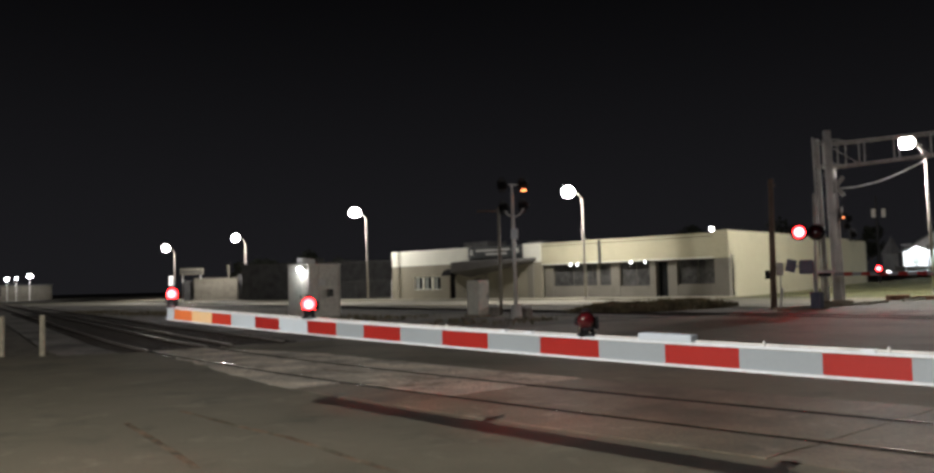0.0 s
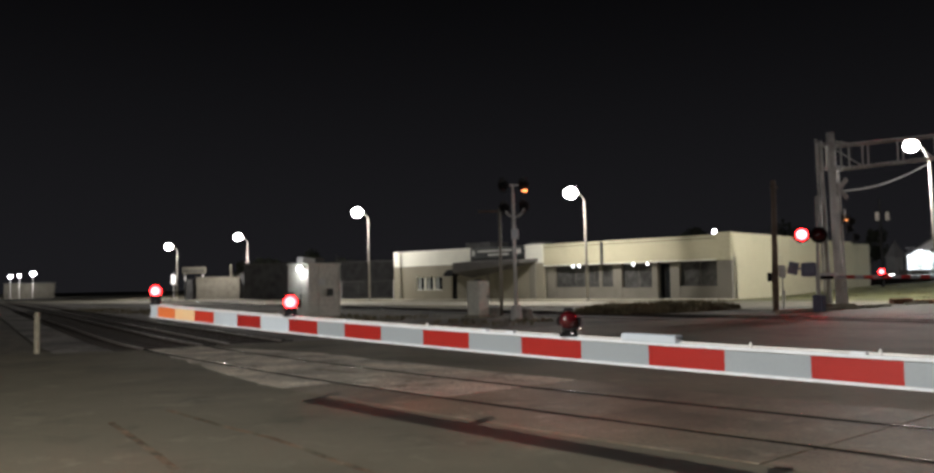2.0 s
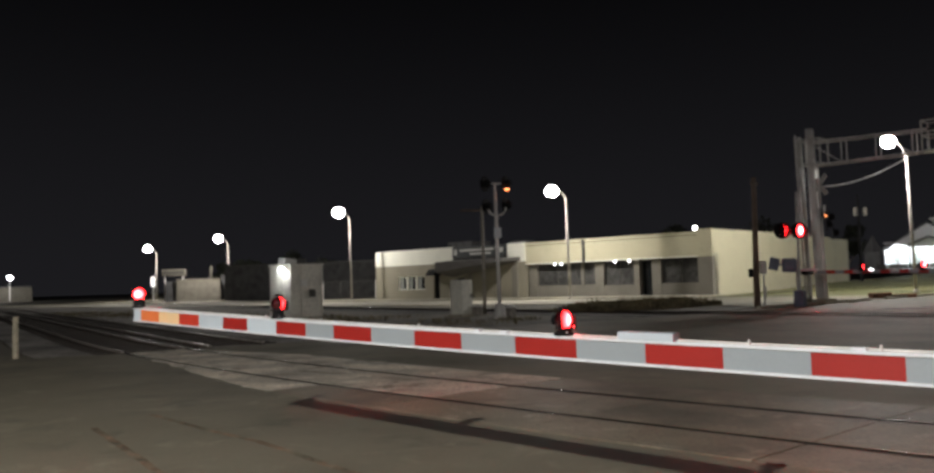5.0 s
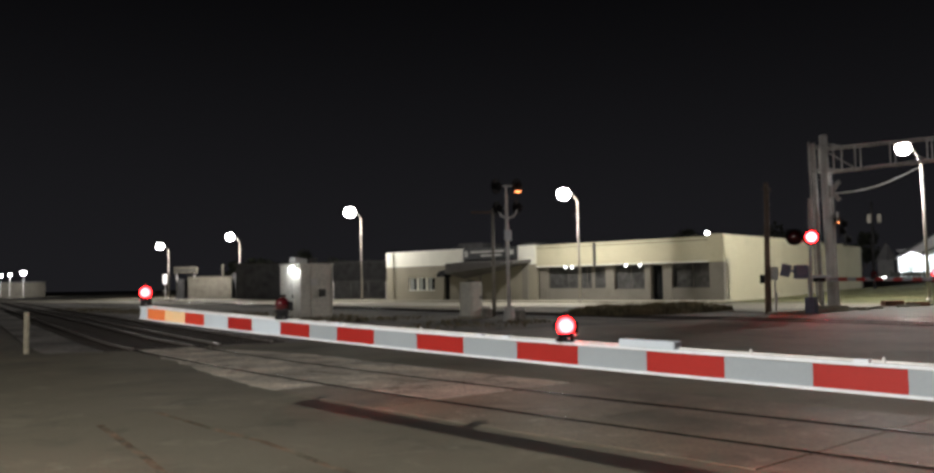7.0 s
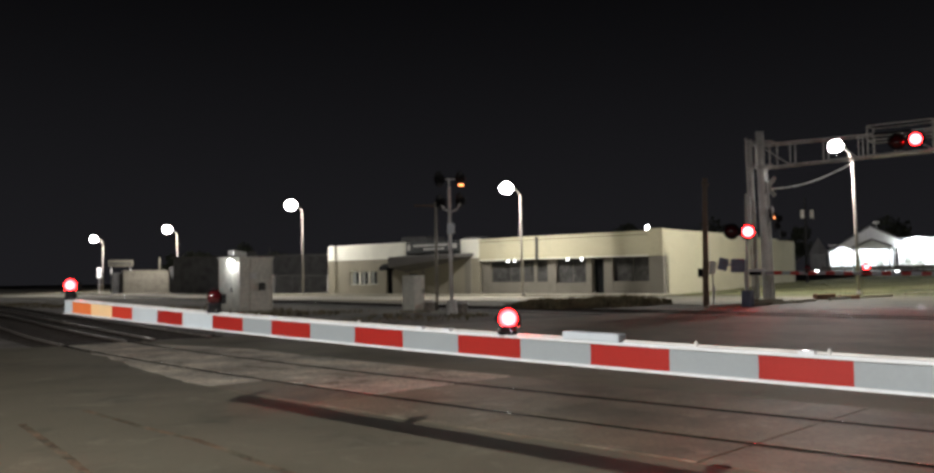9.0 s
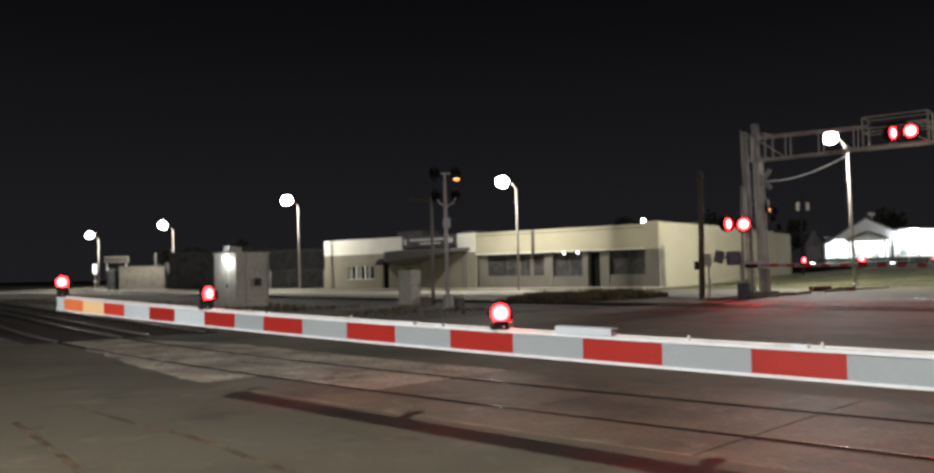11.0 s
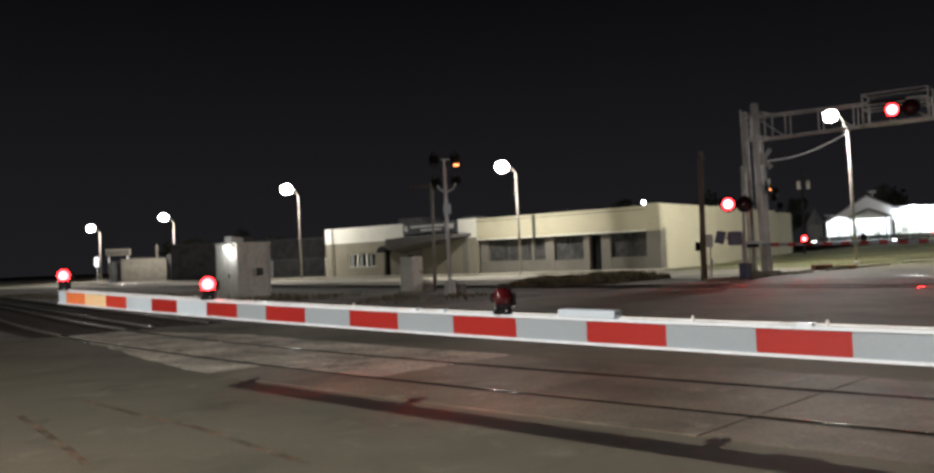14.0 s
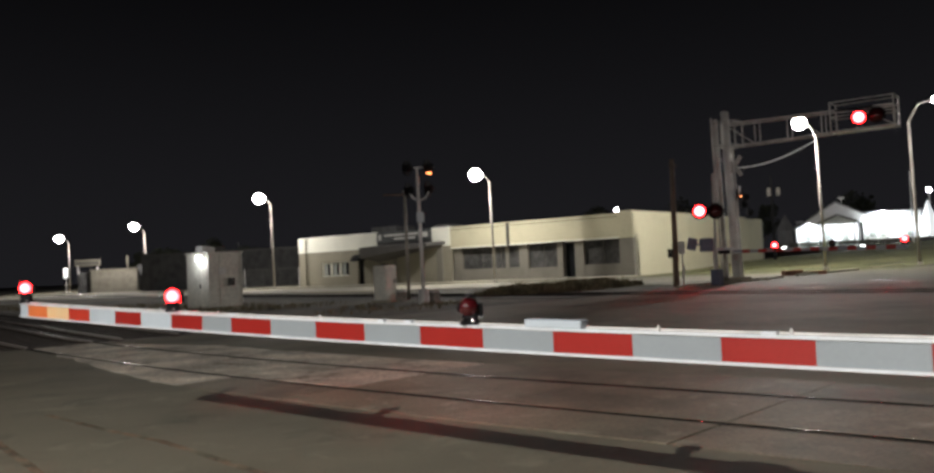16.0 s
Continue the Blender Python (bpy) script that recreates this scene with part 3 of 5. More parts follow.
street_lamp((36.2, 54.4, 0), (35.6, 53.8, 9.6), (38.3, 54.4, 11.2), watts=1900, size=0.9)
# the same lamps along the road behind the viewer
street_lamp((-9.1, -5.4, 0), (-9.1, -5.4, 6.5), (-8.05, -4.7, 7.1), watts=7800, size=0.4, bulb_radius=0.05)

build_crossing()


def base3(a):
    return 30.55 + 0.115 * (a - 25.6) + 0.0007 * (a - 25.6) ** 2


def build_far_track():
    bm = B()
    strip(bm, (-2.4, 2.4), 19.5, 170, 4, -0.25, -0.04, base3)
    setting("trackbed", bm, DARK_BALLAST, "dark gravel ballast of the far track", "trackbed")
    track = thing("railway_track", pose(0, 0, 0), "far pair of shiny steel rails across the road", "track")
    for side in (-0.755, 0.755):
        bm = B()
        strip(bm, (side - 0.04, side + 0.04), -30, 170, 2, -0.035, 0.016, base3)
        part("rail_head", bm, RAIL_DULL, track, "dull steel rail head")
        bm = B()
        crown(bm, side, 0.036, 0.017, 0.034, -30, 170, 2, base3)
        part("rail_crown", bm, BRIGHT_RAIL, track, "rounded polished rail crown", smooth=True)


build_far_track()


# ---- flashing red lamps ----
ON, OFF, PERIOD = 14.13, 12.56, 1.08
LENSES = []


def two_sided(bm, r, deep):
    ball(bm, (0, 0, 0), (r, r * deep, r), 20, 12)


def lens_mesh(name, r, lit, deep):
    bm = B()
    two_sided(bm, r, deep)
    me = bpy.data.meshes.new(name)
    bm.to_mesh(me)
    bm.free()
    me.materials.append(lit)
    me.materials.append(RED_OFF)
    for p in me.polygons:
        p.material_index = 0 if p.center.y < -0.12 * r else 1
        p.use_smooth = True
    return me


GATE_LIT = red_lens("lit_gate_lamp_lens", 180, 0.057)
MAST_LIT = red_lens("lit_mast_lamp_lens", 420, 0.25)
GATE_LENS = lens_mesh("gate_lens", 0.057, GATE_LIT, 0.75)
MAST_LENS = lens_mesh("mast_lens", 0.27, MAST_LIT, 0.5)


BEAM_LIT = glow("lit_rear_lens", (1.0, 0.03, 0.02), 18000, (0.5, 0.01, 0.01))


def rear_mesh():
    """A ball whose one half glows."""
    bm = B()
    ball(bm, (0, 0, 0), (0.02, 0.02, 0.02), 16, 10)
    me = bpy.data.meshes.new("rear_lens")
    bm.to_mesh(me)
    bm.free()
    me.materials.append(BEAM_LIT)
    me.materials.append(RED_OFF)
    for p in me.polygons:
        p.material_index = 0 if p.center.y > 0.008 else 1
        p.use_smooth = True
    return me


REAR_LENS = rear_mesh()


def gate_light(parent, at, turn, phase, size=1.0, stem=0.1, beam=False):
    """A small lantern clamped to the arm; its lens turns its lit or its dark side to the road."""
    bm = B()
    box(bm, (0, 0, -stem + 0.011), (0.108, 0.08, 0.02), 0.004)
    box(bm, (0, 0.004, -(stem + 0.04) / 2), (0.086, 0.07, stem - 0.035), 0.008)
    box(bm, (0.062, 0.02, -0.012), (0.03, 0.06, 0.075), 0.008)
    tube(bm, (0, 0.0, -0.058), (0, 0.0, -0.046), 0.05, 0.044, 16)
    lamp = part("gate_light", bm, BLACK, parent, "small red lantern clamped on the arm")
    lamp.matrix_local = Matrix.Translation(at) @ Matrix.Rotation(radians(turn), 4, "Z") @ Matrix.Scale(size, 4)
    bm = B()
    tube(bm, (0, 0, 0.06), (0, 0, 0.078), 0.036, 0.02, 14)
    part("cap", bm, BLACK, lamp, "small black lamp cap")
    for x, z in ((-0.049, -0.05), (0.06, -0.05), (0.012, -stem + 0.024)):
        bm = B()
        ball(bm, (x, -0.042, z), (0.011, 0.008, 0.012), 10, 6)
        part("bolt", bm, CHROME, lamp, "bright clamp bolt", smooth=True)
    bm = B()
    ball(bm, (0, 0.0, 0), (0.0576, 0.0438, 0.0576), 20, 12)
    bmesh.ops.delete(bm, geom=[v for v in bm.verts if v.co.y < -0.002], context="VERTS")
    part("back_cup", bm, BLACK, lamp, "black back cup of the lamp", smooth=True)
    lens = new("lens", GATE_LENS)
    lens.parent = lamp
    tagged(lens, "red lens with a lit and a dark side")
    LENSES.append((lens, phase, Matrix()))
    if beam:
        # second lamp, aimed down the road over the rails: a lens in a deep tube
        aim = Matrix.Translation((-0.02, 0.075, -0.005)) @ Matrix.Rotation(radians(-46 - turn), 4, "Z") @ Matrix.Rotation(radians(-9), 4, "X")
        bm = B()
        for r in (0.026, 0.029):
            tube(bm, (0, -0.024, 0), (0, 0.075, 0), r, r, 20, False)
        tube(bm, (0, -0.029, 0), (0, -0.023, 0), 0.029, 0.029, 20)
        cup = part("rear_tube", bm, BLACK, lamp, "black tube of the rear lamp", smooth=True)
        cup.matrix_local = aim
        rear = new("rear_lens", REAR_LENS)
        rear.parent = lamp
        rear.matrix_local = aim
        tagged(rear, "red lens that shines over the rails")
        LENSES.append((rear, phase, aim))
    return lamp


def mast_light(parent, at, turn, phase, size=1.0):
    bm = B()
    tube(bm, (0, 0.0, 0), (0, 0.03, 0), 0.36, 0.36, 28)
    lamp = part("flasher", bm, BLACK, parent, "round black flasher head with red lens")
    lamp.matrix_local = Matrix.Translation(at) @ Matrix.Rotation(radians(turn), 4, "Z") @ Matrix.Scale(size, 4)
    bm = B()
    ball(bm, (0, 0.02, 0), (0.3, 0.24, 0.3), 16, 10)
    bmesh.ops.delete(bm, geom=[v for v in bm.verts if v.co.y < 0.015], context="VERTS")
    part("housing", bm, BLACK, lamp, smooth=True)
    bm = B()
    for k in range(10):
        t0, t1 = math.pi * k / 10, math.pi * (k + 1) / 10
        v = [bm.verts.new(p) for p in ((0.29 * math.cos(t0), 0.1, 0.29 * math.sin(t0)), (0.29 * math.cos(t1), 0.1, 0.29 * math.sin(t1)), (0.29 * math.cos(t1), -0.16, 0.29 * math.sin(t1)), (0.29 * math.cos(t0), -0.16, 0.29 * math.sin(t0)))]
        bm.faces.new(v)
    bmesh.ops.solidify(bm, geom=bm.faces[:], thickness=0.006)
    part("hood", bm, BLACK, lamp, "black visor")
    lens = new("lens", MAST_LENS)
    lens.parent = lamp
    lens.location = (0, 0, 0)
    tagged(lens, "red lens with a lit and a dark side")
    LENSES.append((lens, phase, Matrix()))
    return lamp


# ---- near gate, lowered across the road ----
GATE_BASE = Vector((3.27, 1.42, 0))
TIP = Vector((-3.075, 8.088, 0))
WAY = Vector((0.6894, -0.7244, 0))


def arm_at(t, dz=0.0, side=0.0):
    """A point of the near arm, t metres from its tip; the arm hangs in a slight curve."""
    p = TIP + WAY * t + Vector((-0.7244, -0.6894, 0)) * side
    return Vector((p.x, p.y, 1.214 - 0.0385 * t + 0.0019 * t * t + dz)) - GATE_BASE


def arm_piece(bm, t0, t1, z0, z1, s0, s1, steps=2):
    rows = []
    for i in range(steps + 1):
        t = t0 + (t1 - t0) * i / steps
        rows.append([bm.verts.new(arm_at(t, z, s)) for z, s in ((z0, s0), (z1, s0), (z1, s1), (z0, s1))])
    for r, s in zip(rows, rows[1:]):
        for k in range(4):
            bm.faces.new((r[k], r[(k + 1) % 4], s[(k + 1) % 4], s[k]))
    bm.faces.new(rows[0])
    bm.faces.new(rows[-1][::-1])
    return bm


def build_near_gate():
    gate = thing("crossing_gate", pose(*GATE_BASE), "lowered railway gate with red and white striped arm", "crossing gate", "crossing gates")
    bm = B()
    arm_piece(bm, 0.0, 9.3, -0.05, 0.05, -0.022, 0.022, 40)
    arm = part("arm", bm, ARM_WHITE, gate, "long aluminium gate arm")
    bm = B()
    arm_piece(bm, 0.0, 9.3, 0.048, 0.060, -0.034, 0.034, 40)
    part("flange", bm, ARM_RIM, arm, "bright white upper flange")
    bm = B()
    arm_piece(bm, 0.0, 9.3, -0.062, -0.050, -0.034, 0.034, 40)
    part("flange", bm, ARM_RIM, arm, "bright white lower flange")
    t = 0.16
    lengths = (0.372, 0.393, 0.356, 0.407, 0.377, 0.412, 0.385, 0.334, 0.414, 0.423, 0.415, 0.419, 0.422, 0.411, 0.407, 0.392, 0.367, 0.38, 0.38, 0.38, 0.38, 0.38)
    bm = B()
    arm_piece(bm, 0.004, t - 0.0015, -0.0495, 0.0475, 0.022, 0.0235)
    part("white_stripe", bm, ARM_BRIGHT, arm)
    for k, w in enumerate(lengths):
        bm = B()
        arm_piece(bm, t + 0.0015, t + w - 0.0015, -0.0495, 0.0475, 0.022, 0.0235)
        # The outer stripes take the tones with lamp glow painted in.
        sheet = (ARM_ORANGE, ARM_PEACH, ARM_SCARLET, ARM_BRIGHT, ARM_RED, ARM_BRIGHT)[k] if k < 6 else (ARM_RED, ARM_WHITE)[k % 2]
        part("red_stripe" if k % 2 == 0 else "white_stripe", bm, sheet, arm, "red end stripe, lamp glow put into its orange colour" if k == 0 else "")
        t += w
    # flat cover box and small fittings on the upper edge
    bm = B()
    arm_piece(bm, 5.55, 5.86, 0.0602, 0.097, -0.03, 0.036, 2)
    bmesh.ops.bevel(bm, geom=bm.edges[:], offset=0.004, segments=1, affect="EDGES")
    part("cover_box", bm, ARM_BRIGHT, arm, "flat white cable cover box")
    for tt in (6.22, 6.77, 5.62, 3.02, 2.3, 4.05):
        bm = B()
        p = arm_at(tt, 0.07)
        tube(bm, p - Vector((0, 0, 0.012)), p + Vector((0, 0, 0.014)), 0.007, 0.006, 8)
        part("bolt", bm, ALU, arm)
    for tt, w in ((6.66, 0.06), (3.16, 0.05), (4.75, 0.05), (4.55, 0.04)):
        bm = B()
        arm_piece(bm, tt, tt + w, 0.0602, 0.072, -0.02, 0.02)
        part("cable_clip", bm, ARM_RIM, arm)
    bm = B()
    arm_piece(bm, 0.1, 8.9, 0.0602, 0.069, -0.018, -0.008, 40)
    part("cable", bm, ALU, arm, "thin grey lamp cable")
    facing = 3
    gate_light(arm, arm_at(0.07, 0.19), facing, "steady", 1.0, 0.13, True)
    gate_light(arm, arm_at(2.47, 0.17), facing, "even", 0.95, 0.115, True)
    gate_light(arm, arm_at(5.19, 0.142), facing, "odd", 0.88, 0.093, True)
    # mechanism and mast that carry the arm
    ang = math.degrees(math.atan2(WAY.y, WAY.x))
    bm = B()
    box(bm, (0.1, 0, 1.06), (0.45, 0.4, 0.6), 0.03, ang)
    part("mechanism", bm, ALU, gate, "grey gate mechanism housing")
    bm = B()
    tube(bm, (0, 0, 0), (0, 0, 4.2), 0.065, 0.065, 16)
    tube(bm, (0, 0, 0), (0, 0, 0.4), 0.2, 0.12, 16)
    part("mast", bm, STEEL, gate, smooth=True)
    bm = B()
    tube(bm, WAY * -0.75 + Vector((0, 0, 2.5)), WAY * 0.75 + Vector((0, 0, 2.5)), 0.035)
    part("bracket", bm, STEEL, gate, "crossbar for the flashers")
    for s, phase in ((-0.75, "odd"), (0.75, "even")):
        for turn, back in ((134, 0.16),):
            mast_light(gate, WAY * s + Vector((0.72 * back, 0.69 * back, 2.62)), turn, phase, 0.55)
    bm = B()
    p = Vector((0, 0, 1.05))
    for s in (-0.25, 0.25):
        off = Vector((-0.7244, -0.6894, 0)) * s
        tube(bm, p + off, p + off + WAY * 0.9 + Vector((0, 0, 0.05)), 0.03)
    box(bm, p + WAY * 0.95 + Vector((0, 0, 0.05)), (0.12, 0.62, 0.35), 0.02, ang)
    part("counterweight", bm, BLACK, gate, "black counterweight")


build_near_gate()


# ---- signal bungalow and trackside cabinet ----
def build_bungalow():
    hut = thing("signal_bungalow", Matrix.Translation((-7.63, 40.2, -0.05)) @ Matrix.Rotation(radians(43.8), 4, "Z"), "silver metal signal bungalow with a wall lamp", "equipment hut")
    W_, D_, H_ = 1.82, 1.75, 2.58
    bm = B()
    box(bm, (W_ / 2, D_ / 2, H_ / 2 + 0.06), (W_, D_, H_ - 0.1), 0.02)
    body = part("body", bm, SILVER, hut, "weathered silver metal walls")
    bm = B()
    box(bm, (W_ / 2, D_ / 2, H_ + 0.03), (W_ + 0.1, D_ + 0.1, 0.07), 0.02)
    part("roof", bm, SILVER, hut)
    bm = B()
    box(bm, (W_ / 2, D_ / 2, 0.03), (W_ + 0.15, D_ + 0.15, 0.1))
    part("base", bm, CONCRETE, hut)
    bm = B()
    box(bm, (-0.02, D_ * 0.55, 1.15), (0.04, 0.9, 2.0), 0.008)
    door = part("door", bm, SILVER, hut, "metal door on the narrow side")
    bm = B()
    box(bm, (-0.06, D_ * 0.32, 1.1), (0.06, 0.05, 0.2), 0.01)
    part("handle", bm, BLACK, door, "dark door handle")
    for x in (0.04, W_ - 0.04, W_ * 0.34):
        bm = B()
        box(bm, (x, -0.015, H_ / 2 + 0.05), (0.05, 0.03, H_ - 0.15))
        part("seam", bm, SILVER, body)
    bm = B()
    box(bm, (W_ * 0.66, -0.05, 1.25), (0.3, 0.12, 0.36), 0.015)
    part("meter_box", bm, TRIM_DARK, hut, "dark meter box on the wall")
    bm = B()
    box(bm, (W_ * 0.4, -0.03, 1.75), (0.4, 0.03, 0.3))
    part("placard", bm, ALU, hut)
    bm = B()
    box(bm, (W_ * 0.25, D_ * 0.5, H_ + 0.2), (0.72, 0.5, 0.28), 0.04, 0, Matrix.Rotation(radians(7), 4, "Y"))
    part("roof_vent", bm, ALU, hut, "pale rooftop vent housing")
    bm = B()
    box(bm, (W_ * 0.62, D_ * 0.5, H_ + 0.2), (0.5, 0.45, 0.3), 0.02)
    part("roof_box", bm, TRIM_DARK, hut)
    bm = B()
    tube(bm, (W_ - 0.08, 0.1, H_), (W_ - 0.1, 0.1, H_ + 0.5), 0.02)
    part("antenna", bm, TRIM_DARK, hut, "short roof antenna")
    bm = B()
    box(bm, (-0.1, D_ * 0.22, 2.42), (0.16, 0.34, 0.16), 0.02)
    lamp = part("wall_lamp", bm, ALU, hut, "bright wall lamp over the door")
    bm = B()
    ball(bm, (-0.2, D_ * 0.22, 2.36), (0.13, 0.19, 0.14))
    part("lens", bm, SMALL_GLOW, lamp, "glowing white lamp lens", smooth=True)
    p = hut.matrix_world @ Vector((-0.6, D_ * 0.3, 2.25))
    bulb("wall_lamp_light", p, 28, (0.95, 0.97, 1.0), 0.12)


def build_cabinet():
    cab = thing("trackside_cabinet", Matrix.Translation((0.34, 38.9, -0.05)) @ Matrix.Rotation(radians(45), 4, "Z"), "pale metal trackside cabinet with dark cap", "equipment cabinet")
    bm = B()
    box(bm, (0.36, 0.36, 0.86), (0.74, 0.74, 1.6), 0.06)
    part("body", bm, CAB_PAINT, cab)
    bm = B()
    box(bm, (0.36, 0.36, 0.04), (0.95, 0.95, 0.12), 0.01)
    part("base", bm, CONCRETE, cab)
    bm = B()
    box(bm, (0.36, -0.015, 0.9), (0.6, 0.02, 1.35), 0.006)
    door = part("door", bm, CAB_PAINT, cab)
    bm = B()
    box(bm, (0.58, -0.04, 0.95), (0.04, 0.04, 0.16), 0.005)
    part("handle", bm, BLACK, door)
    bm = B()
    tube(bm, (0.36, 0.36, 1.65), (0.36, 0.36, 1.74), 0.22, 0.16, 16)
    part("vent_cap", bm, BLACK, cab, "black roof vent cap")


build_bungalow()
build_cabinet()


# ---- crossing signals beside the cabinet ----
def signal_head(parent, at, turn):
    bm = B()
    tube(bm, (0, 0.0, 0), (0, 0.03, 0), 0.33, 0.33, 24)
    head = part("signal_head", bm, BLACK, parent, "round black signal head seen from behind")
    head.matrix_local = Matrix.Translation(at) @ Matrix.Rotation(radians(turn), 4, "Z")
    bm = B()
    ball(bm, (0, -0.12, 0), (0.17, 0.15, 0.17), 12, 8)
    part("housing", bm, BLACK, head, smooth=True)
    return head


def build_signals():
    mast = thing("crossing_signal", pose(1.89, 35.8, 0), "grey crossing signal mast with round black heads", "crossing signal")
    bm = B()
    tube(bm, (0, 0, 0), (-0.05, 0, 5.25), 0.075, 0.065, 16)
    part("mast", bm, STEEL, mast, smooth=True)
    bm = B()
    tube(bm, (0, 0, -0.1), (0, 0, 0.55), 0.26, 0.2, 18)
    part("base", bm, ALU, mast, "pale junction base")
    bm = B()
    box(bm, (0.0, -0.09, 3.52), (0.3, 0.04, 0.42), 0.01)
    part("placard", bm, ARM_RIM, mast, "small white placard")
    bm = B()
    path_tube(bm, [(-0.42, 0, 4.6), (-0.25, 0, 4.32), (0, 0, 4.22), (0.25, 0, 4.32), (0.42, 0, 4.6)], 0.035)
    part("bracket", bm, STEEL, mast, "curved lamp bracket")
    for at, turn in (((-0.42, 0.1, 4.65), 55), ((0.4, 0.1, 4.7), 55), ((-0.45, 0.1, 5.6), 50), ((0.42, 0.1, 5.6), 50)):
        signal_head(mast, at, turn)
    bm = B()
    tube(bm, (-0.45, 0.1, 5.6), (0.42, 0.1, 5.6), 0.03)
    tube(bm, (-0.05, 0, 5.2), (-0.05, 0.1, 5.6), 0.04)
    part("bracket", bm, STEEL, mast)
    bm = B()
    ball(bm, (0.44, -0.12, 5.33), (0.13, 0.06, 0.05), 10, 6)
    part("side_light", bm, ORANGE_GLOW, mast, "small orange side light")
    other = thing("signal_mast", pose(1.46, 41.2, 0), "thin dark signal mast with a short crossarm", "signal mast")
    bm = B()
    tube(bm, (0, 0, -0.1), (0, 0, 5.15), 0.085, 0.07, 12)
    part("mast", bm, LAMP_POLE, other, smooth=True)
    bm = B()
    box(bm, (-0.3, 0, 4.95), (1.5, 0.1, 0.09), 0.01, 10)
    part("crossarm", bm, WOOD, other)
    for at, r in (((1.0, 39.6, 0), 0.33), ((2.35, 36.6, 0), 0.28)):
        drum = thing("battery_well", pose(*at), "low dark concrete battery well by the mast", "battery well", "battery wells")
        bm = B()
        tube(bm, (0, 0, -0.1), (0, 0, 0.38), r, r * 0.95, 18)
        part("body", bm, GRAVEL, drum, smooth=False)
        bm = B()
        ball(bm, (0, 0, 0.38), (r, r, 0.12), 16, 6)
        part("lid", bm, ALU, drum, smooth=True)


build_signals()


# ---- far side of the road: pole, gate, cantilever ----
def build_pole():
    pole = thing("wooden_pole", pose(14.15, 39.9, 0), "dark weathered wooden pole with meter boxes", "utility pole")
    bm = B()
    tube(bm, (0, 0, -0.1), (0.1, 0, 6.05), 0.15, 0.11, 14)
    part("pole", bm, WOOD, pole, smooth=True)
    bm = B()
    box(bm, (0.32, -0.1, 1.8), (0.3, 0.2, 0.6), 0.05)
    part("meter_box", bm, ALU, pole, "pale meter box")
    bm = B()
    box(bm, (-0.26, -0.08, 1.55), (0.18, 0.16, 0.4), 0.02)
    part("switch_box", bm, BLACK, pole)
    bm = B()
    tube(bm, (0.34, -0.05, 0), (0.34, -0.05, 1.6), 0.035)
    tube(bm, (0.34, -0.05, 0.3), (0.42, -0.05, 0.9), 0.06)
    part("conduit", bm, ALU, pole)
    bm = B()
    box(bm, (0.12, 0, 5.75), (0.5, 0.1, 0.1), 0.01, 35)
    part("crossarm", bm, WOOD, pole)


ACROSS = Vector((0.72, -0.694, 0))


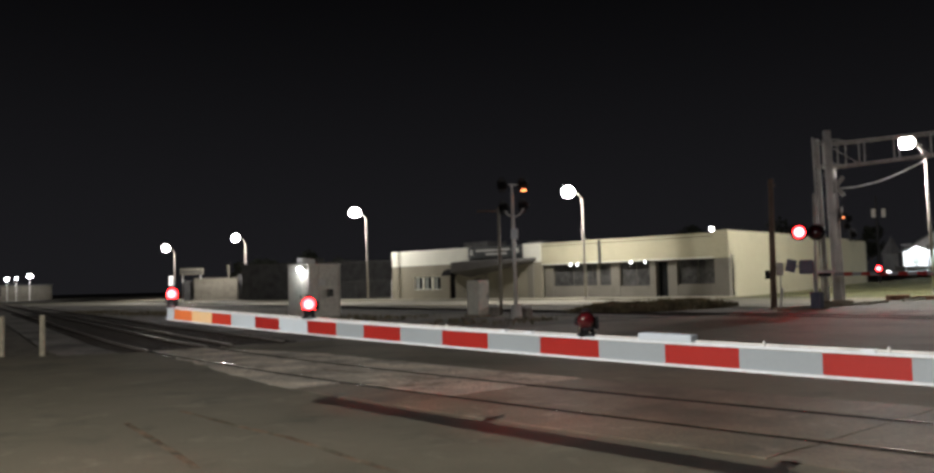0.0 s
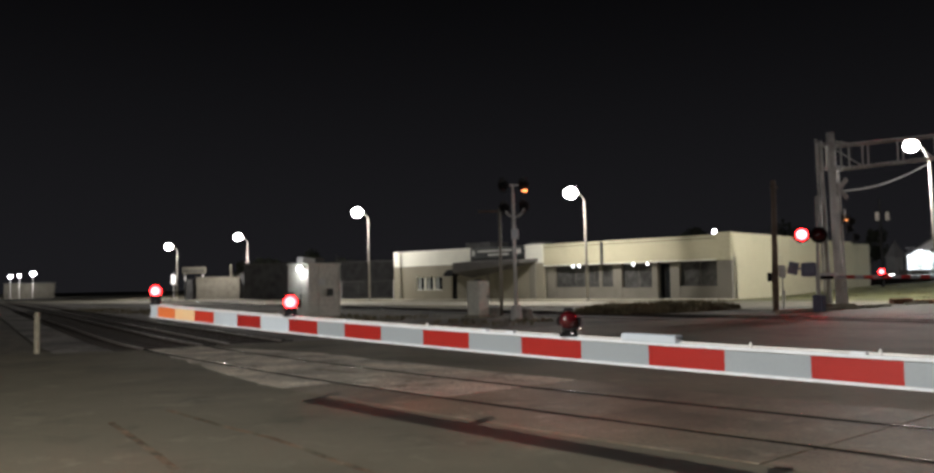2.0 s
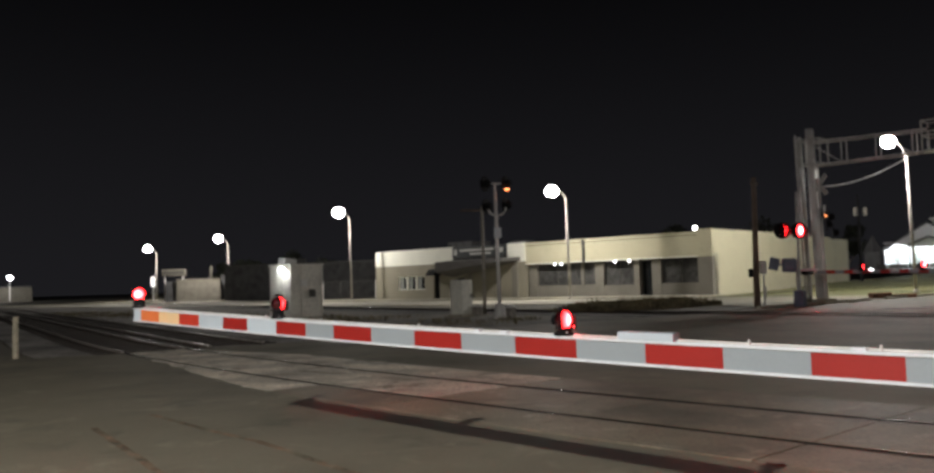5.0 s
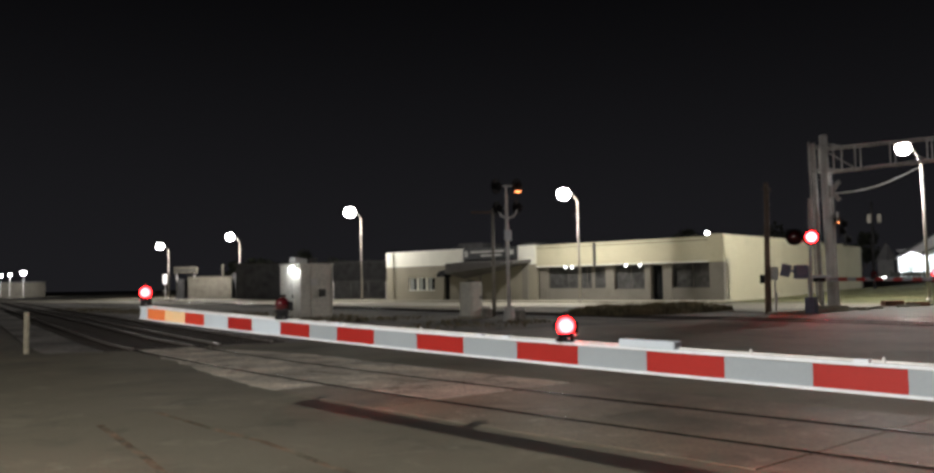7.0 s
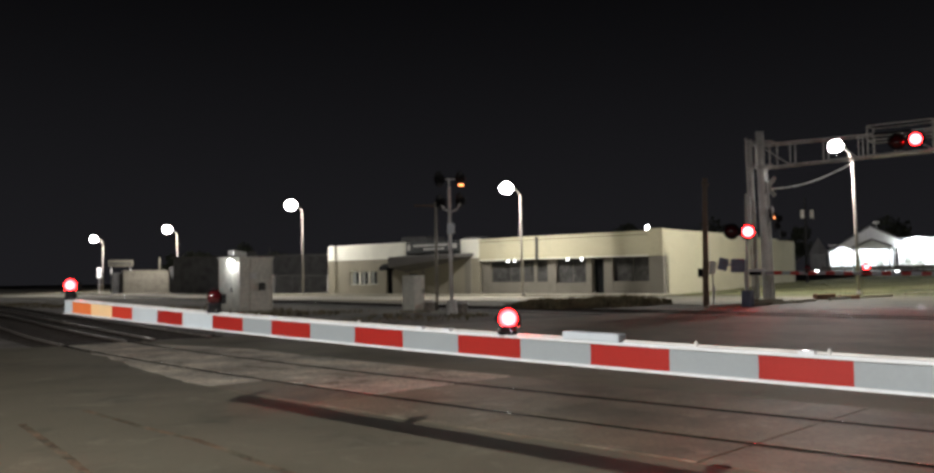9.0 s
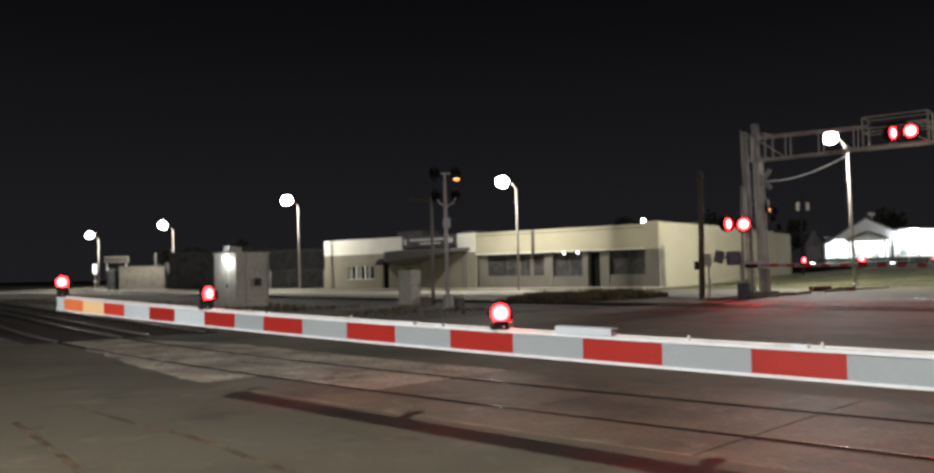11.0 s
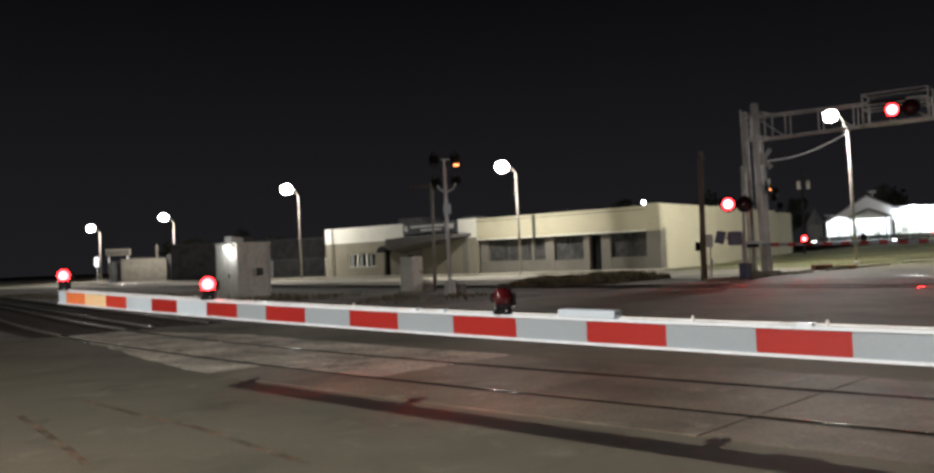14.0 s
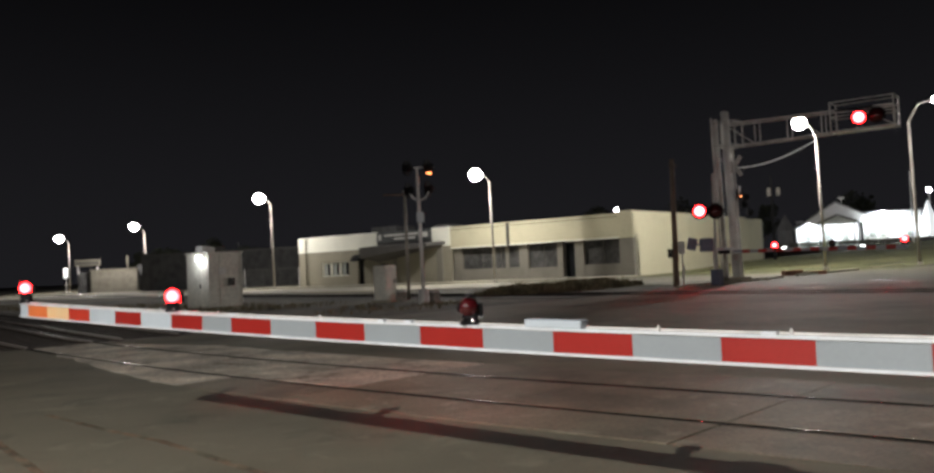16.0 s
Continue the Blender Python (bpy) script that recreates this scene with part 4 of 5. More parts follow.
def build_far_gate():
    base = Vector((15.37, 37.9, 0))
    gate = thing("crossing_gate", pose(*base), "far lowered railway gate with striped arm and counterweight", "crossing gate", "crossing gates")
    bm = B()
    tube(bm, (0.0, 0, 0), (0.06, 0, 5.1), 0.07, 0.06, 16)
    part("mast", bm, ALU, gate, smooth=True)
    bm = B()
    box(bm, (0, 0, 0.35), (0.42, 0.42, 0.75), 0.03, 43)
    part("base", bm, BLUEGREY, gate, "blue-grey base casing")
    bm = B()
    box(bm, (-0.38, 0.1, 1.85), (0.62, 0.45, 0.62), 0.1, -20)
    part("mechanism", bm, BLUEGREY, gate, "blue-grey gate mechanism")
    bm = B()
    box(bm, (-1.0, 0.25, 1.92), (0.42, 0.3, 0.55), 0.04, -20, Matrix.Rotation(radians(14), 4, "Y"))
    tube(bm, (-0.9, 0.2, 1.9), (-0.4, 0.1, 1.85), 0.05)
    part("counterweight", bm, BLUEGREY, gate, "dark counterweight")
    bm = B()
    box(bm, (0.28, -0.2, 1.62), (0.95, 0.12, 0.12), 0.02, -43)
    part("arm_bracket", bm, ARM_RIM, gate, "white arm bracket")
    bm = B()
    box(bm, (0.3, -0.22, 1.48), (0.55, 0.1, 0.16), 0.02, -43)
    part("hinge", bm, BLACK, gate)
    bm = B()
    ball(bm, (0.85, -0.62, 1.5), (0.06, 0.06, 0.06), 10, 6)
    part("marker_glow", bm, SMALL_GLOW, gate, "tiny white marker lamp")
    n = 20
    bm = B()
    for s0, s1 in ((0.8, 7.95),):
        a, b = ACROSS * s0 + Vector((0, 0, 1.5)), ACROSS * s1 + Vector((0, 0, 1.36))
        tube(bm, a, b, 0.05, 0.04, 6)
    arm = part("arm", bm, ARM_WHITE, gate, "thin striped gate arm")
    for k in range(19):
        s0, s1 = 0.85 + k * 0.37, 0.85 + (k + 1) * 0.37 - 0.004
        bm = B()
        za, zb = 1.5 - 0.14 * (s0 - 0.8) / 7.15, 1.5 - 0.14 * (s1 - 0.8) / 7.15
        a, b = ACROSS * s0 + Vector((0, 0, za)), ACROSS * s1 + Vector((0, 0, zb))
        box(bm, (a + b) / 2, ((b - a).length, 0.12, 0.15), 0.01, math.degrees(math.atan2(ACROSS.y, ACROSS.x)))
        part("red_stripe" if k % 2 else "white_stripe", bm, ARM_RED if k % 2 else ARM_WHITE, arm)
    for s, phase in ((2.67, "even"), (5.07, "odd"), (7.83, "steady")):
        gate_light(arm, ACROSS * s + Vector((0, 0, 1.68)), -30, phase, 2.2)
    # Two self-glowing ellipsoids imitate white glints along the arm.
    for s in (3.08, 6.25):
        bm = B()
        p = ACROSS * s + Vector((0, 0, 1.5 - 0.14 * (s - 0.8) / 7.15 + 0.09)) + Vector((-0.694, -0.72, 0)) * 0.04
        ball(bm, p, (0.11, 0.04, 0.028), 10, 6)
        part("marker_glow", bm, GLINT_GLOW, arm, "tiny glowing spot for a white glint on the arm")
    # pair of flashers
    bm = B()
    tube(bm, (-0.9, -0.35, 3.2), (0.0, 0.0, 3.2), 0.035)
    part("bracket", bm, STEEL, gate)
    mast_light(gate, (-0.80, -0.35, 3.38), -22, "even")
    mast_light(gate, (-0.03, -0.32, 3.36), -22, "odd")


def build_cantilever():
    base = Vector((17.3, 40.35, 0))
    can = thing("cantilever_signal", pose(*base), "galvanised steel cantilever signal bridge over the road", "signal bridge")
    for i, (dx, dy, r, z1) in enumerate(((0.06, 0.0, 0.2, 8.35), (-0.34, 0.25, 0.11, 8.0), (-0.52, 0.3, 0.05, 8.1), (0.24, -0.3, 0.05, 6.6))):
        bm = B()
        lean = -0.17
        tube(bm, (dx, dy, 0), (dx + lean, dy, z1), r, r * 0.92, 16)
        part("post", bm, STEEL, can, smooth=True)
    bm = B()
    box(bm, (-0.1, 0.1, 0.12), (1.5, 0.9, 0.3), 0.04)
    part("footing", bm, CONCRETE, can)
    bm = B()
    tube(bm, (-0.9, 0.3, 0.2), (-0.9, 0.3, 2.2), 0.05)
    tube(bm, (0.3, -0.05, 0.3), (0.2, -0.05, 3.0), 0.06)
    part("conduit", bm, STEEL, can)
    top = Vector((-0.42, 0, 0))
    # truss: four chords with uprights and diagonals
    side = Vector((0.694, 0.72, 0)) * 0.35
    length = 7.9
    start = 0.35
    for sgn in (-1, 1):
        for z0, z1 in ((7.64, 7.5), (6.52, 6.62)):
            bm = B()
            tube(bm, top + side * sgn + ACROSS * start + Vector((0, 0, z0)), top + side * sgn + ACROSS * length + Vector((0, 0, z1)), 0.036, 0.034, 10)
            part("chord", bm, STEEL, can)
    n = 5
    for i in range(n + 1):
        s = start + (length - start) * i / n
        za, zb = 7.64 - 0.14 * i / n, 6.52 + 0.1 * i / n
        for sgn in (-1, 1):
            p = top + side * sgn + ACROSS * s
            bm = B()
            tube(bm, p + Vector((0, 0, zb)), p + Vector((0, 0, za)), 0.026, 0.026, 8)
            part("upright", bm, STEEL, can)
        bm = B()
        tube(bm, top - side + ACROSS * s + Vector((0, 0, zb)), top + side + ACROSS * s + Vector((0, 0, zb)), 0.025, 0.025, 8)
        part("crossbar", bm, STEEL, can)
        if i < n and i % 2 == 0:
            bm = B()
            tube(bm, top - side + ACROSS * s + Vector((0, 0, za)), top - side + ACROSS * (s + (length - start) / n) + Vector((0, 0, zb)), 0.02, 0.02, 8)
            part("diagonal", bm, STEEL, can)
    # railed basket at the post and at the outer end
    for s0, s1, z0, z1 in ((-0.1, 0.95, 6.6, 7.75), (5.3, 7.9, 6.6, 7.9)):
        w = Vector((0.694, 0.72, 0)) * 0.5
        cs = [top + ACROSS * s + w * g for s, g in ((s0, -1), (s1, -1), (s1, 1), (s0, 1))]
        for z in (z0, (z0 + z1) / 2, z1):
            if z == (z0 + z1) / 2 and s0 < 0:
                continue
            for p, q in zip(cs, cs[1:] + cs[:1]):
                bm = B()
                tube(bm, p + Vector((0, 0, z)), q + Vector((0, 0, z)), 0.03, 0.03, 8)
                part("guard_rail", bm, ALU, can, "pale walkway guard rail")
        for p in cs:
            bm = B()
            tube(bm, p + Vector((0, 0, z0)), p + Vector((0, 0, z1)), 0.035, 0.035, 8)
            part("upright", bm, ALU, can)
    bm = B()
    ang = math.degrees(math.atan2(ACROSS.y, ACROSS.x))
    box(bm, top + ACROSS * 6.6 + Vector((0, 0, 6.58)), (2.7, 0.95, 0.05), 0, ang)
    part("walkway", bm, STEEL, can)
    bm = B()
    box(bm, top + ACROSS * 6.3 - side * 1.5 + Vector((0, 0, 7.5)), (1.5, 0.06, 0.08), 0, ang)
    part("lamp_bar", bm, BLACK, can)
    mast_light(can, Vector((21.0, 35.15, 7.03)) - base, -31, "even")
    mast_light(can, Vector((21.62, 34.8, 7.07)) - base, -31, "odd")
    # crossbuck seen edge-on, lower flashers, small boxes
    for a in (38, -38):
        bm = B()
        box(bm, (0.1, -0.3, 5.62), (0.04, 0.2, 1.15), 0.01, 40, Matrix.Rotation(radians(a), 4, "X"))
        part("crossbuck_blade", bm, ALU, can, "white crossbuck blade")
    for at in ((0.12, -0.35, 4.25), (0.5, -0.3, 4.1), (0.35, -0.4, 3.75), (0.72, -0.2, 3.35)):
        signal_head(can, at, 70)
    bm = B()
    box(bm, (0.25, -0.4, 4.4), (0.42, 0.05, 0.5), 0.01, 60)
    part("placard", bm, ALU, can)
    bm = B()
    ball(bm, (0.22, -0.6, 4.13), (0.05, 0.03, 0.04), 8, 6)
    part("side_light", bm, ORANGE_GLOW, can, "small orange side light")


build_pole()
build_far_gate()
build_cantilever()


def build_cable():
    a, b = Vector((17.15, 40.15, 5.55)), Vector((29.4, 54.35, 8.7))
    bm = B()
    pts = []
    for i in range(15):
        t = i / 14
        pts.append(a.lerp(b, t) - Vector((0, 0, 0.5 * 4 * t * (1 - t) * (1 - 0.45 * t))))
    path_tube(bm, pts, 0.035, 6)
    cable = thing("overhead_cable", pose(0, 0, 0), "pale cable sagging from the signal bridge to a street lamp", "cable")
    part("wire", bm, ALU, cable)


build_cable()


# ---- kerbs, posts, fence, weeds ----
def build_edges():
    bm = B()
    for b0, b1 in ((33.5, 44.5), (46.5, 56), (58.5, 90)):
        plate(bm, [along(18.75, b0), along(18.75, b1), along(18.55, b1), along(18.55, b0)], -0.1, 0.13)
    setting("kerb", bm, CONCRETE, "low pale concrete kerb at the road edge", "kerb")
    for x, y, h_ in ((-10.52, 20.66, 0.93), (-11.43, 20.5, 0.93), (-12.4, 20.36, 0.93)):
        post = thing("bollard_post", pose(x, y, 0), "pale painted wooden post at the pavement edge", "post", "edge posts")
        bm = B()
        tube(bm, (0, 0, -0.2), (0, 0, h_), 0.068, 0.064, 14)
        ball(bm, (0, 0, h_), (0.064, 0.064, 0.02), 14, 6)
        part("post", bm, POST_PALE, post)
    for x, y, turn, c in ((23.45, 46.9, 8, (1.15, 0.45, 0.3)), (24.7, 46.6, 3, (1.1, 0.4, 0.22)), (25.3, 48.6, 43, (0.8, 0.3, 0.16)), (19.3, 41.3, 43, (0.7, 0.4, 0.16))):
        block = thing("kerb_block", Matrix.Translation((x, y, 0.0)) @ Matrix.Rotation(radians(turn), 4, "Z"), "loose broken kerb block on the verge", "kerb block", "loose kerb blocks")
        bm = B()
        box(bm, (0, 0, c[2] / 2), c, 0.04)
        part("block", bm, BRICK_RED if c[2] > 0.2 else CONCRETE, block)


def build_fence():
    fence = thing("chain_link_fence", pose(0, 0, 0), "dim chain-link fence with steel posts", "fence")
    a, b = Vector((-20, 95.5, 0)), Vector((-8.3, 92.5, 0))
    n = 7
    for i in range(n):
        p = a.lerp(b, i / (n - 1))
        bm = B()
        tube(bm, p, p + Vector((0, 0, 2.1)), 0.03, 0.03, 8)
        part("post", bm, TRIM_DARK if i % 3 else STEEL, fence)
    bm = B()
    tube(bm, a + Vector((0, 0, 2.05)), b + Vector((0, 0, 2.05)), 0.03, 0.03, 6)
    part("top_rail", bm, TRIM_DARK, fence)
    bm = B()
    k = 60
    for i in range(k):
        for sgn in (-1, 1):
            p = a.lerp(b, i / k)
            q = a.lerp(b, min(1, max(0, i / k + sgn * 2.0 / 12)))
            tube(bm, p, q + Vector((0, 0, 2.0)), 0.004, 0.004, 3, False)
    part("wire_mesh", bm, TRIM_DARK, fence)


def blades(name, material, spots, label, category, tall, seed):
    rnd = random.Random(seed)
    verts, faces = [], []
    for x, y, r, count in spots:
        for _ in range(count):
            a, d = rnd.uniform(0, 6.283), r * math.sqrt(rnd.random())
            px, py = x + d * math.cos(a), y + d * math.sin(a)
            h_ = tall * rnd.uniform(0.35, 1.0) * (1.1 - 0.7 * d / r)
            w = rnd.uniform(0.015, 0.04)
            t = rnd.uniform(0, 6.283)
            lx, ly = rnd.uniform(-0.5, 0.5) * h_, rnd.uniform(-0.5, 0.5) * h_
            k = len(verts)
            verts += [(px - w * math.cos(t), py - w * math.sin(t), -0.06), (px + w * math.cos(t), py + w * math.sin(t), -0.06),
                      (px + lx * 0.4 + w * 0.7 * math.cos(t), py + ly * 0.4 + w * 0.7 * math.sin(t), h_ * 0.6), (px + lx, py + ly, h_)]
            faces += [(k, k + 1, k + 2), (k, k + 2, k + 3)]
    me = bpy.data.meshes.new(name)
    me.from_pydata(verts, [], faces)
    me.materials.append(material)
    return tagged(new(name, me), label, category, kind="stuff")


def build_weeds():
    rnd = random.Random(11)
    spots = []
    for i in range(26):
        t = i / 25
        spots.append((6.3 + 6.3 * t + rnd.uniform(-0.5, 0.5), 40.4 + 5.2 * t + rnd.uniform(-1.2, 1.2), rnd.uniform(0.8, 1.9), 560))
    blades("weeds", WEED, spots, "low dark weeds beside the road", "weeds", 0.58, 3)
    spots = []
    for i in range(70):
        a, b = rnd.uniform(22, 75), rnd.uniform(20.5, 24.5)
        spots.append((*along(a, b), rnd.uniform(0.8, 2.2), 40))
    blades("dry_grass", WEED, spots, "thin dry grass between the tracks", "grass", 0.2, 4)
    spots = []
    for i in range(120):
        p = CORNER @ Vector((rnd.uniform(-18, -0.8), rnd.uniform(-40, -0.5), 0))
        spots.append((p.x, p.y, 1.6, 60))
    verts = blades("lawn_grass", LAWN, spots, "short mown grass of the verge", "grass", 0.16, 6)
    for v in verts.data.vertices:
        v.co.z += height(v.co.x, v.co.y)


def build_puddles():
    rnd = random.Random(21)
    for x, y, rx, ry in ((15.2, 30.9, 0.6, 0.14), (17.3, 32.6, 0.8, 0.2), (19.3, 33.5, 0.9, 0.2), (20.9, 34.2, 0.6, 0.16), (20.6, 32.4, 0.7, 0.12), (16.2, 31.9, 0.5, 0.12)):
        bm = B()
        ring = []
        for k in range(28):
            t = 2 * math.pi * k / 28
            w = 1 + 0.6 * noise.noise((x + 1.3 * math.cos(t), y + 1.3 * math.sin(t), 0.5)) + rnd.uniform(-0.08, 0.08)
            u, v = rx * w * math.cos(t), 0.5 * ry * w * math.sin(t)
            ring.append((x + 0.72 * u + 0.69 * v, y - 0.69 * u + 0.72 * v))
        plate(bm, ring, -0.01, 0.005)
        setting("puddle", bm, WATER, "thin wet patch shining on the road", "puddle")


def build_paint_marks():
    """Faint sprayed survey lines on the near asphalt."""
    for pts in (((-3.6, 9.98), (-3.05, 9.3), (-2.55, 8.68), (-1.9, 7.95), (-1.52, 7.42), (-1.1, 6.8), (-0.72, 6.28)), ((-3.9, 9.1), (-3.38, 8.28), (-2.7, 7.2), (-2.35, 6.6))):
        bm = B()
        rows = []
        for i, (x, y) in enumerate(pts):
            p, q = pts[max(0, i - 1)], pts[min(len(pts) - 1, i + 1)]
            side = Vector((q[1] - p[1], p[0] - q[0])).normalized() * (0.038 + 0.012 * math.sin(3.1 * i))
            rows.append([bm.verts.new((x + side.x * g, y + side.y * g, 0.0042)) for g in (-1, 1)])
        for r, t in zip(rows, rows[1:]):
            bm.faces.new((r[0], r[1], t[1], t[0]))
        setting("paint_mark", bm, PAINT_MARK, "faint worn orange survey line sprayed on asphalt", "paint mark")


build_edges()
build_paint_marks()
build_puddles()
build_fence()
build_weeds()


# ---- far buildings, trees and lights ----
def foliage(bm, c, r, count, rnd, leaf):
    for _ in range(count):
        v = Vector((rnd.gauss(0, 1), rnd.gauss(0, 1), rnd.gauss(0, 1))).normalized() * (rnd.random() ** 0.4)
        p = Vector((c[0] + v.x * r[0], c[1] + v.y * r[1], c[2] + v.z * r[2]))
        a, b = Vector((rnd.gauss(0, 1), rnd.gauss(0, 1), rnd.gauss(0, 1))).normalized() * leaf, Vector((rnd.gauss(0, 1), rnd.gauss(0, 1), rnd.gauss(0, 1))).normalized() * leaf
        bm.faces.new([bm.verts.new(q) for q in (p - a, p + b, p + a, p - b)])


def build_trees():
    rnd = random.Random(8)
    places = [(-48, 185, 7), (-30, 160, 8), (-22, 150, 6.5), (-6, 140, 7), (6, 150, 8), (34, 130, 9), (47, 128, 10), (58, 125, 8), (70, 120, 9), (-40, 170, 7)]
    for x, y, h_ in places:
        tree = thing("tree", pose(x, y, height(x, y) - 0.1), "dark leafy tree at the edge of the lamplight", "tree", "distant trees")
        bm = B()
        tube(bm, (0, 0, 0), (0.1, 0, h_ * 0.5), 0.28, 0.14, 8)
        for k in range(5):
            a = k * 1.26 + rnd.random()
            tube(bm, (0.05, 0, h_ * (0.3 + 0.05 * k)), (math.cos(a) * h_ * 0.25, math.sin(a) * h_ * 0.25, h_ * (0.55 + 0.06 * k)), 0.09, 0.03, 6)
        part("trunk", bm, WOOD, tree)
        bm = B()
        for k in range(9):
            c = (rnd.uniform(-0.28, 0.28) * h_, rnd.uniform(-0.28, 0.28) * h_, h_ * rnd.uniform(0.45, 0.9))
            foliage(bm, c, (h_ * 0.2, h_ * 0.2, h_ * 0.14), 90, rnd, 0.3)
        part("crown", bm, HEDGE, tree)


def build_store():
    """Low plain block with a lit sign across the street."""
    m = Matrix.Translation((-39.7, 123.8, 0)) @ Matrix.Rotation(radians(14), 4, "Z")
    shop = thing("low_building", m, "low dim tan flat-roofed building by the street", "building")
    bm = B()
    box(bm, (3.2, 3, 1.6), (6.0, 6, 3.2))
    box(bm, (3.2, 3, 3.25), (6.2, 6.2, 0.12))
    part("wall", bm, STORE_WALL, shop)
    bm = B()
    box(bm, (-0.6, 1.5, 1.5), (1.4, 2.0, 3.0))
    part("doorway", bm, ROOFING, shop)
    bm = B()
    box(bm, (11, 5, 1.9), (9.5, 5, 3.8))
    part("wing", bm, ROOFING, shop, "dark rear wing")
    bm = B()
    tube(bm, (4.9, 3, 3.2), (4.9, 3, 5.2), 0.14)
    part("chimney", bm, STORE_WALL, shop)
    sign = thing("sign_canopy", Matrix.Translation((-41.8, 125.2, 0)), "pale flat canopy sign on two posts", "sign")
    bm = B()
    box(bm, (1.5, 0, 4.3), (3.3, 0.6, 0.95), 0.03)
    panel = part("panel", bm, STORE_WALL, sign)
    bm = B()
    box(bm, (1.5, -0.32, 4.3), (3.0, 0.03, 0.25))
    part("stripe", bm, TRIM_DARK, panel)
    for x in (0.2, 2.8):
        bm = B()
        tube(bm, (x, 0, 0), (x, 0, 4.0), 0.09)
        part("post", bm, STEEL, sign)
    board = thing("lit_notice_board", Matrix.Translation((-51.0, 147.6, 0)), "small glowing white sign on a post", "sign")
    bm = B()
    box(bm, (0, 0, 3.3), (0.7, 0.2, 1.6), 0.03)
    part("panel", bm, glow("lit_sign_face", (0.95, 0.97, 1), 0.3), board)
    bm = B()
    tube(bm, (0, 0.1, 0), (0, 0.1, 2.5), 0.06)
    part("post", bm, STEEL, board)
    # long dim rear wall behind the fence
    wall = thing("warehouse", Matrix.Translation((-30, 112, 0)) @ Matrix.Rotation(radians(-12), 4, "Z"), "long dim dark warehouse behind the fence", "building")
    bm = B()
    box(bm, (12, 6, 2.3), (24, 10, 4.6))
    part("wall", bm, ROOFING, wall)
    bm = B()
    box(bm, (12, 6, 4.7), (24.6, 10.6, 0.2))
    part("roof", bm, TRIM_DARK, wall)


def build_house():
    """White gabled house, brightly lit under its porch."""
    p, q = Vector((49.9, 98.1, 0)), Vector((62.3, 90.7, 0))
    ang = math.degrees(math.atan2(q.y - p.y, q.x - p.x))
    m = Matrix.Translation((49.9, 98.1, 2.05)) @ Matrix.Rotation(radians(ang), 4, "Z")
    house = thing("gabled_house", m, "white gabled building with a brightly lit porch", "building")

    def gable(name, x0, x1, y0, y1, z0, zr, material, label=""):
        bm = B()
        xm = (x0 + x1) / 2
        f = [bm.verts.new(v) for v in ((x0, y0, -0.3), (x1, y0, -0.3), (x1, y0, z0), (xm, y0, zr), (x0, y0, z0))]
        g = [bm.verts.new((v.co.x, y1, v.co.z)) for v in f]
        bm.faces.new(f)
        bm.faces.new(g[::-1])
        for i in range(5):
            bm.faces.new((f[i], f[(i + 1) % 5], g[(i + 1) % 5], g[i]))
        return part(name, bm, material, house, label)

    def slab(name, x0, x1, y0, y1, z0, zr, over, material):
        xm = (x0 + x1) / 2
        k = (zr - z0) / (xm - x0)
        for sgn in (-1, 1):
            bm = B()
            xe = xm + sgn * (xm - x0 + over)
            ze = zr - k * (xm - x0 + over)
            v = [bm.verts.new(t) for t in ((xm, y0 - over, zr + 0.02), (xe, y0 - over, ze + 0.02), (xe, y1, ze + 0.02), (xm, y1, zr + 0.02))]
            w = [bm.verts.new((t.co.x, t.co.y, t.co.z + 0.18)) for t in v]
            bm.faces.new(v)
            bm.faces.new(w[::-1])
            for i in range(4):
                bm.faces.new((v[i], v[(i + 1) % 4], w[(i + 1) % 4], w[i]))
            part(name, bm, material, house)

    # broad dim gable over an open, brightly lit front
    gw, zr, ze = 8.6, 4.75, 1.9
    bm = B()
    f = [(-0.2, ze), (0.25, 2.0), (1.3, 2.62), (2.35, 2.15), (2.65, 2.15), (6.3, 2.15), (6.7, 2.3), (gw, 2.3), (gw, 2.55), (4.4, zr)]
    lo = [bm.verts.new((x, 0.0, z)) for x, z in f]
    hi = [bm.verts.new((x, 0.25, z)) for x, z in f]
    bm.faces.new(lo)
    bm.faces.new(hi[::-1])
    for k in range(len(f)):
        n = (k + 1) % len(f)
        bm.faces.new((lo[k], lo[n], hi[n], hi[k]))
    part("gable_front", bm, HOUSE_WHITE, house, "dim white siding gable front")
    for sgn, xe, zz in ((-1, -0.5, 1.72), (1, 9.0, 2.3)):
        bm = B()
        v = [bm.verts.new(t) for t in ((4.4, -0.5, zr + 0.05), (xe, -0.5, zz), (xe, 8, zz), (4.4, 8, zr + 0.05))]
        w = [bm.verts.new((t.co.x, t.co.y, t.co.z + 0.16)) for t in v]
        bm.faces.new(v)
        bm.faces.new(w[::-1])
        for k in range(4):
            bm.faces.new((v[k], v[(k + 1) % 4], w[(k + 1) % 4], w[k]))
        part("roof", bm, SHINGLE, house, "grey shingle roof slope")
    slab("porch_roof", 2.5, 6.6, -1.6, 0.0, 2.3, 3.15, 0.1, SHINGLE)
    for x in (-0.1, 2.5, 6.3, 6.75):
        bm = B()
        box(bm, (x, 0.1 if x != 6.3 else -1.5, 1.0), (0.16, 0.2, 2.5))
        part("porch_post", bm, TRIM_DARK if x > 0 else HOUSE_WHITE, house, "dark porch post" if x > 0 else "")
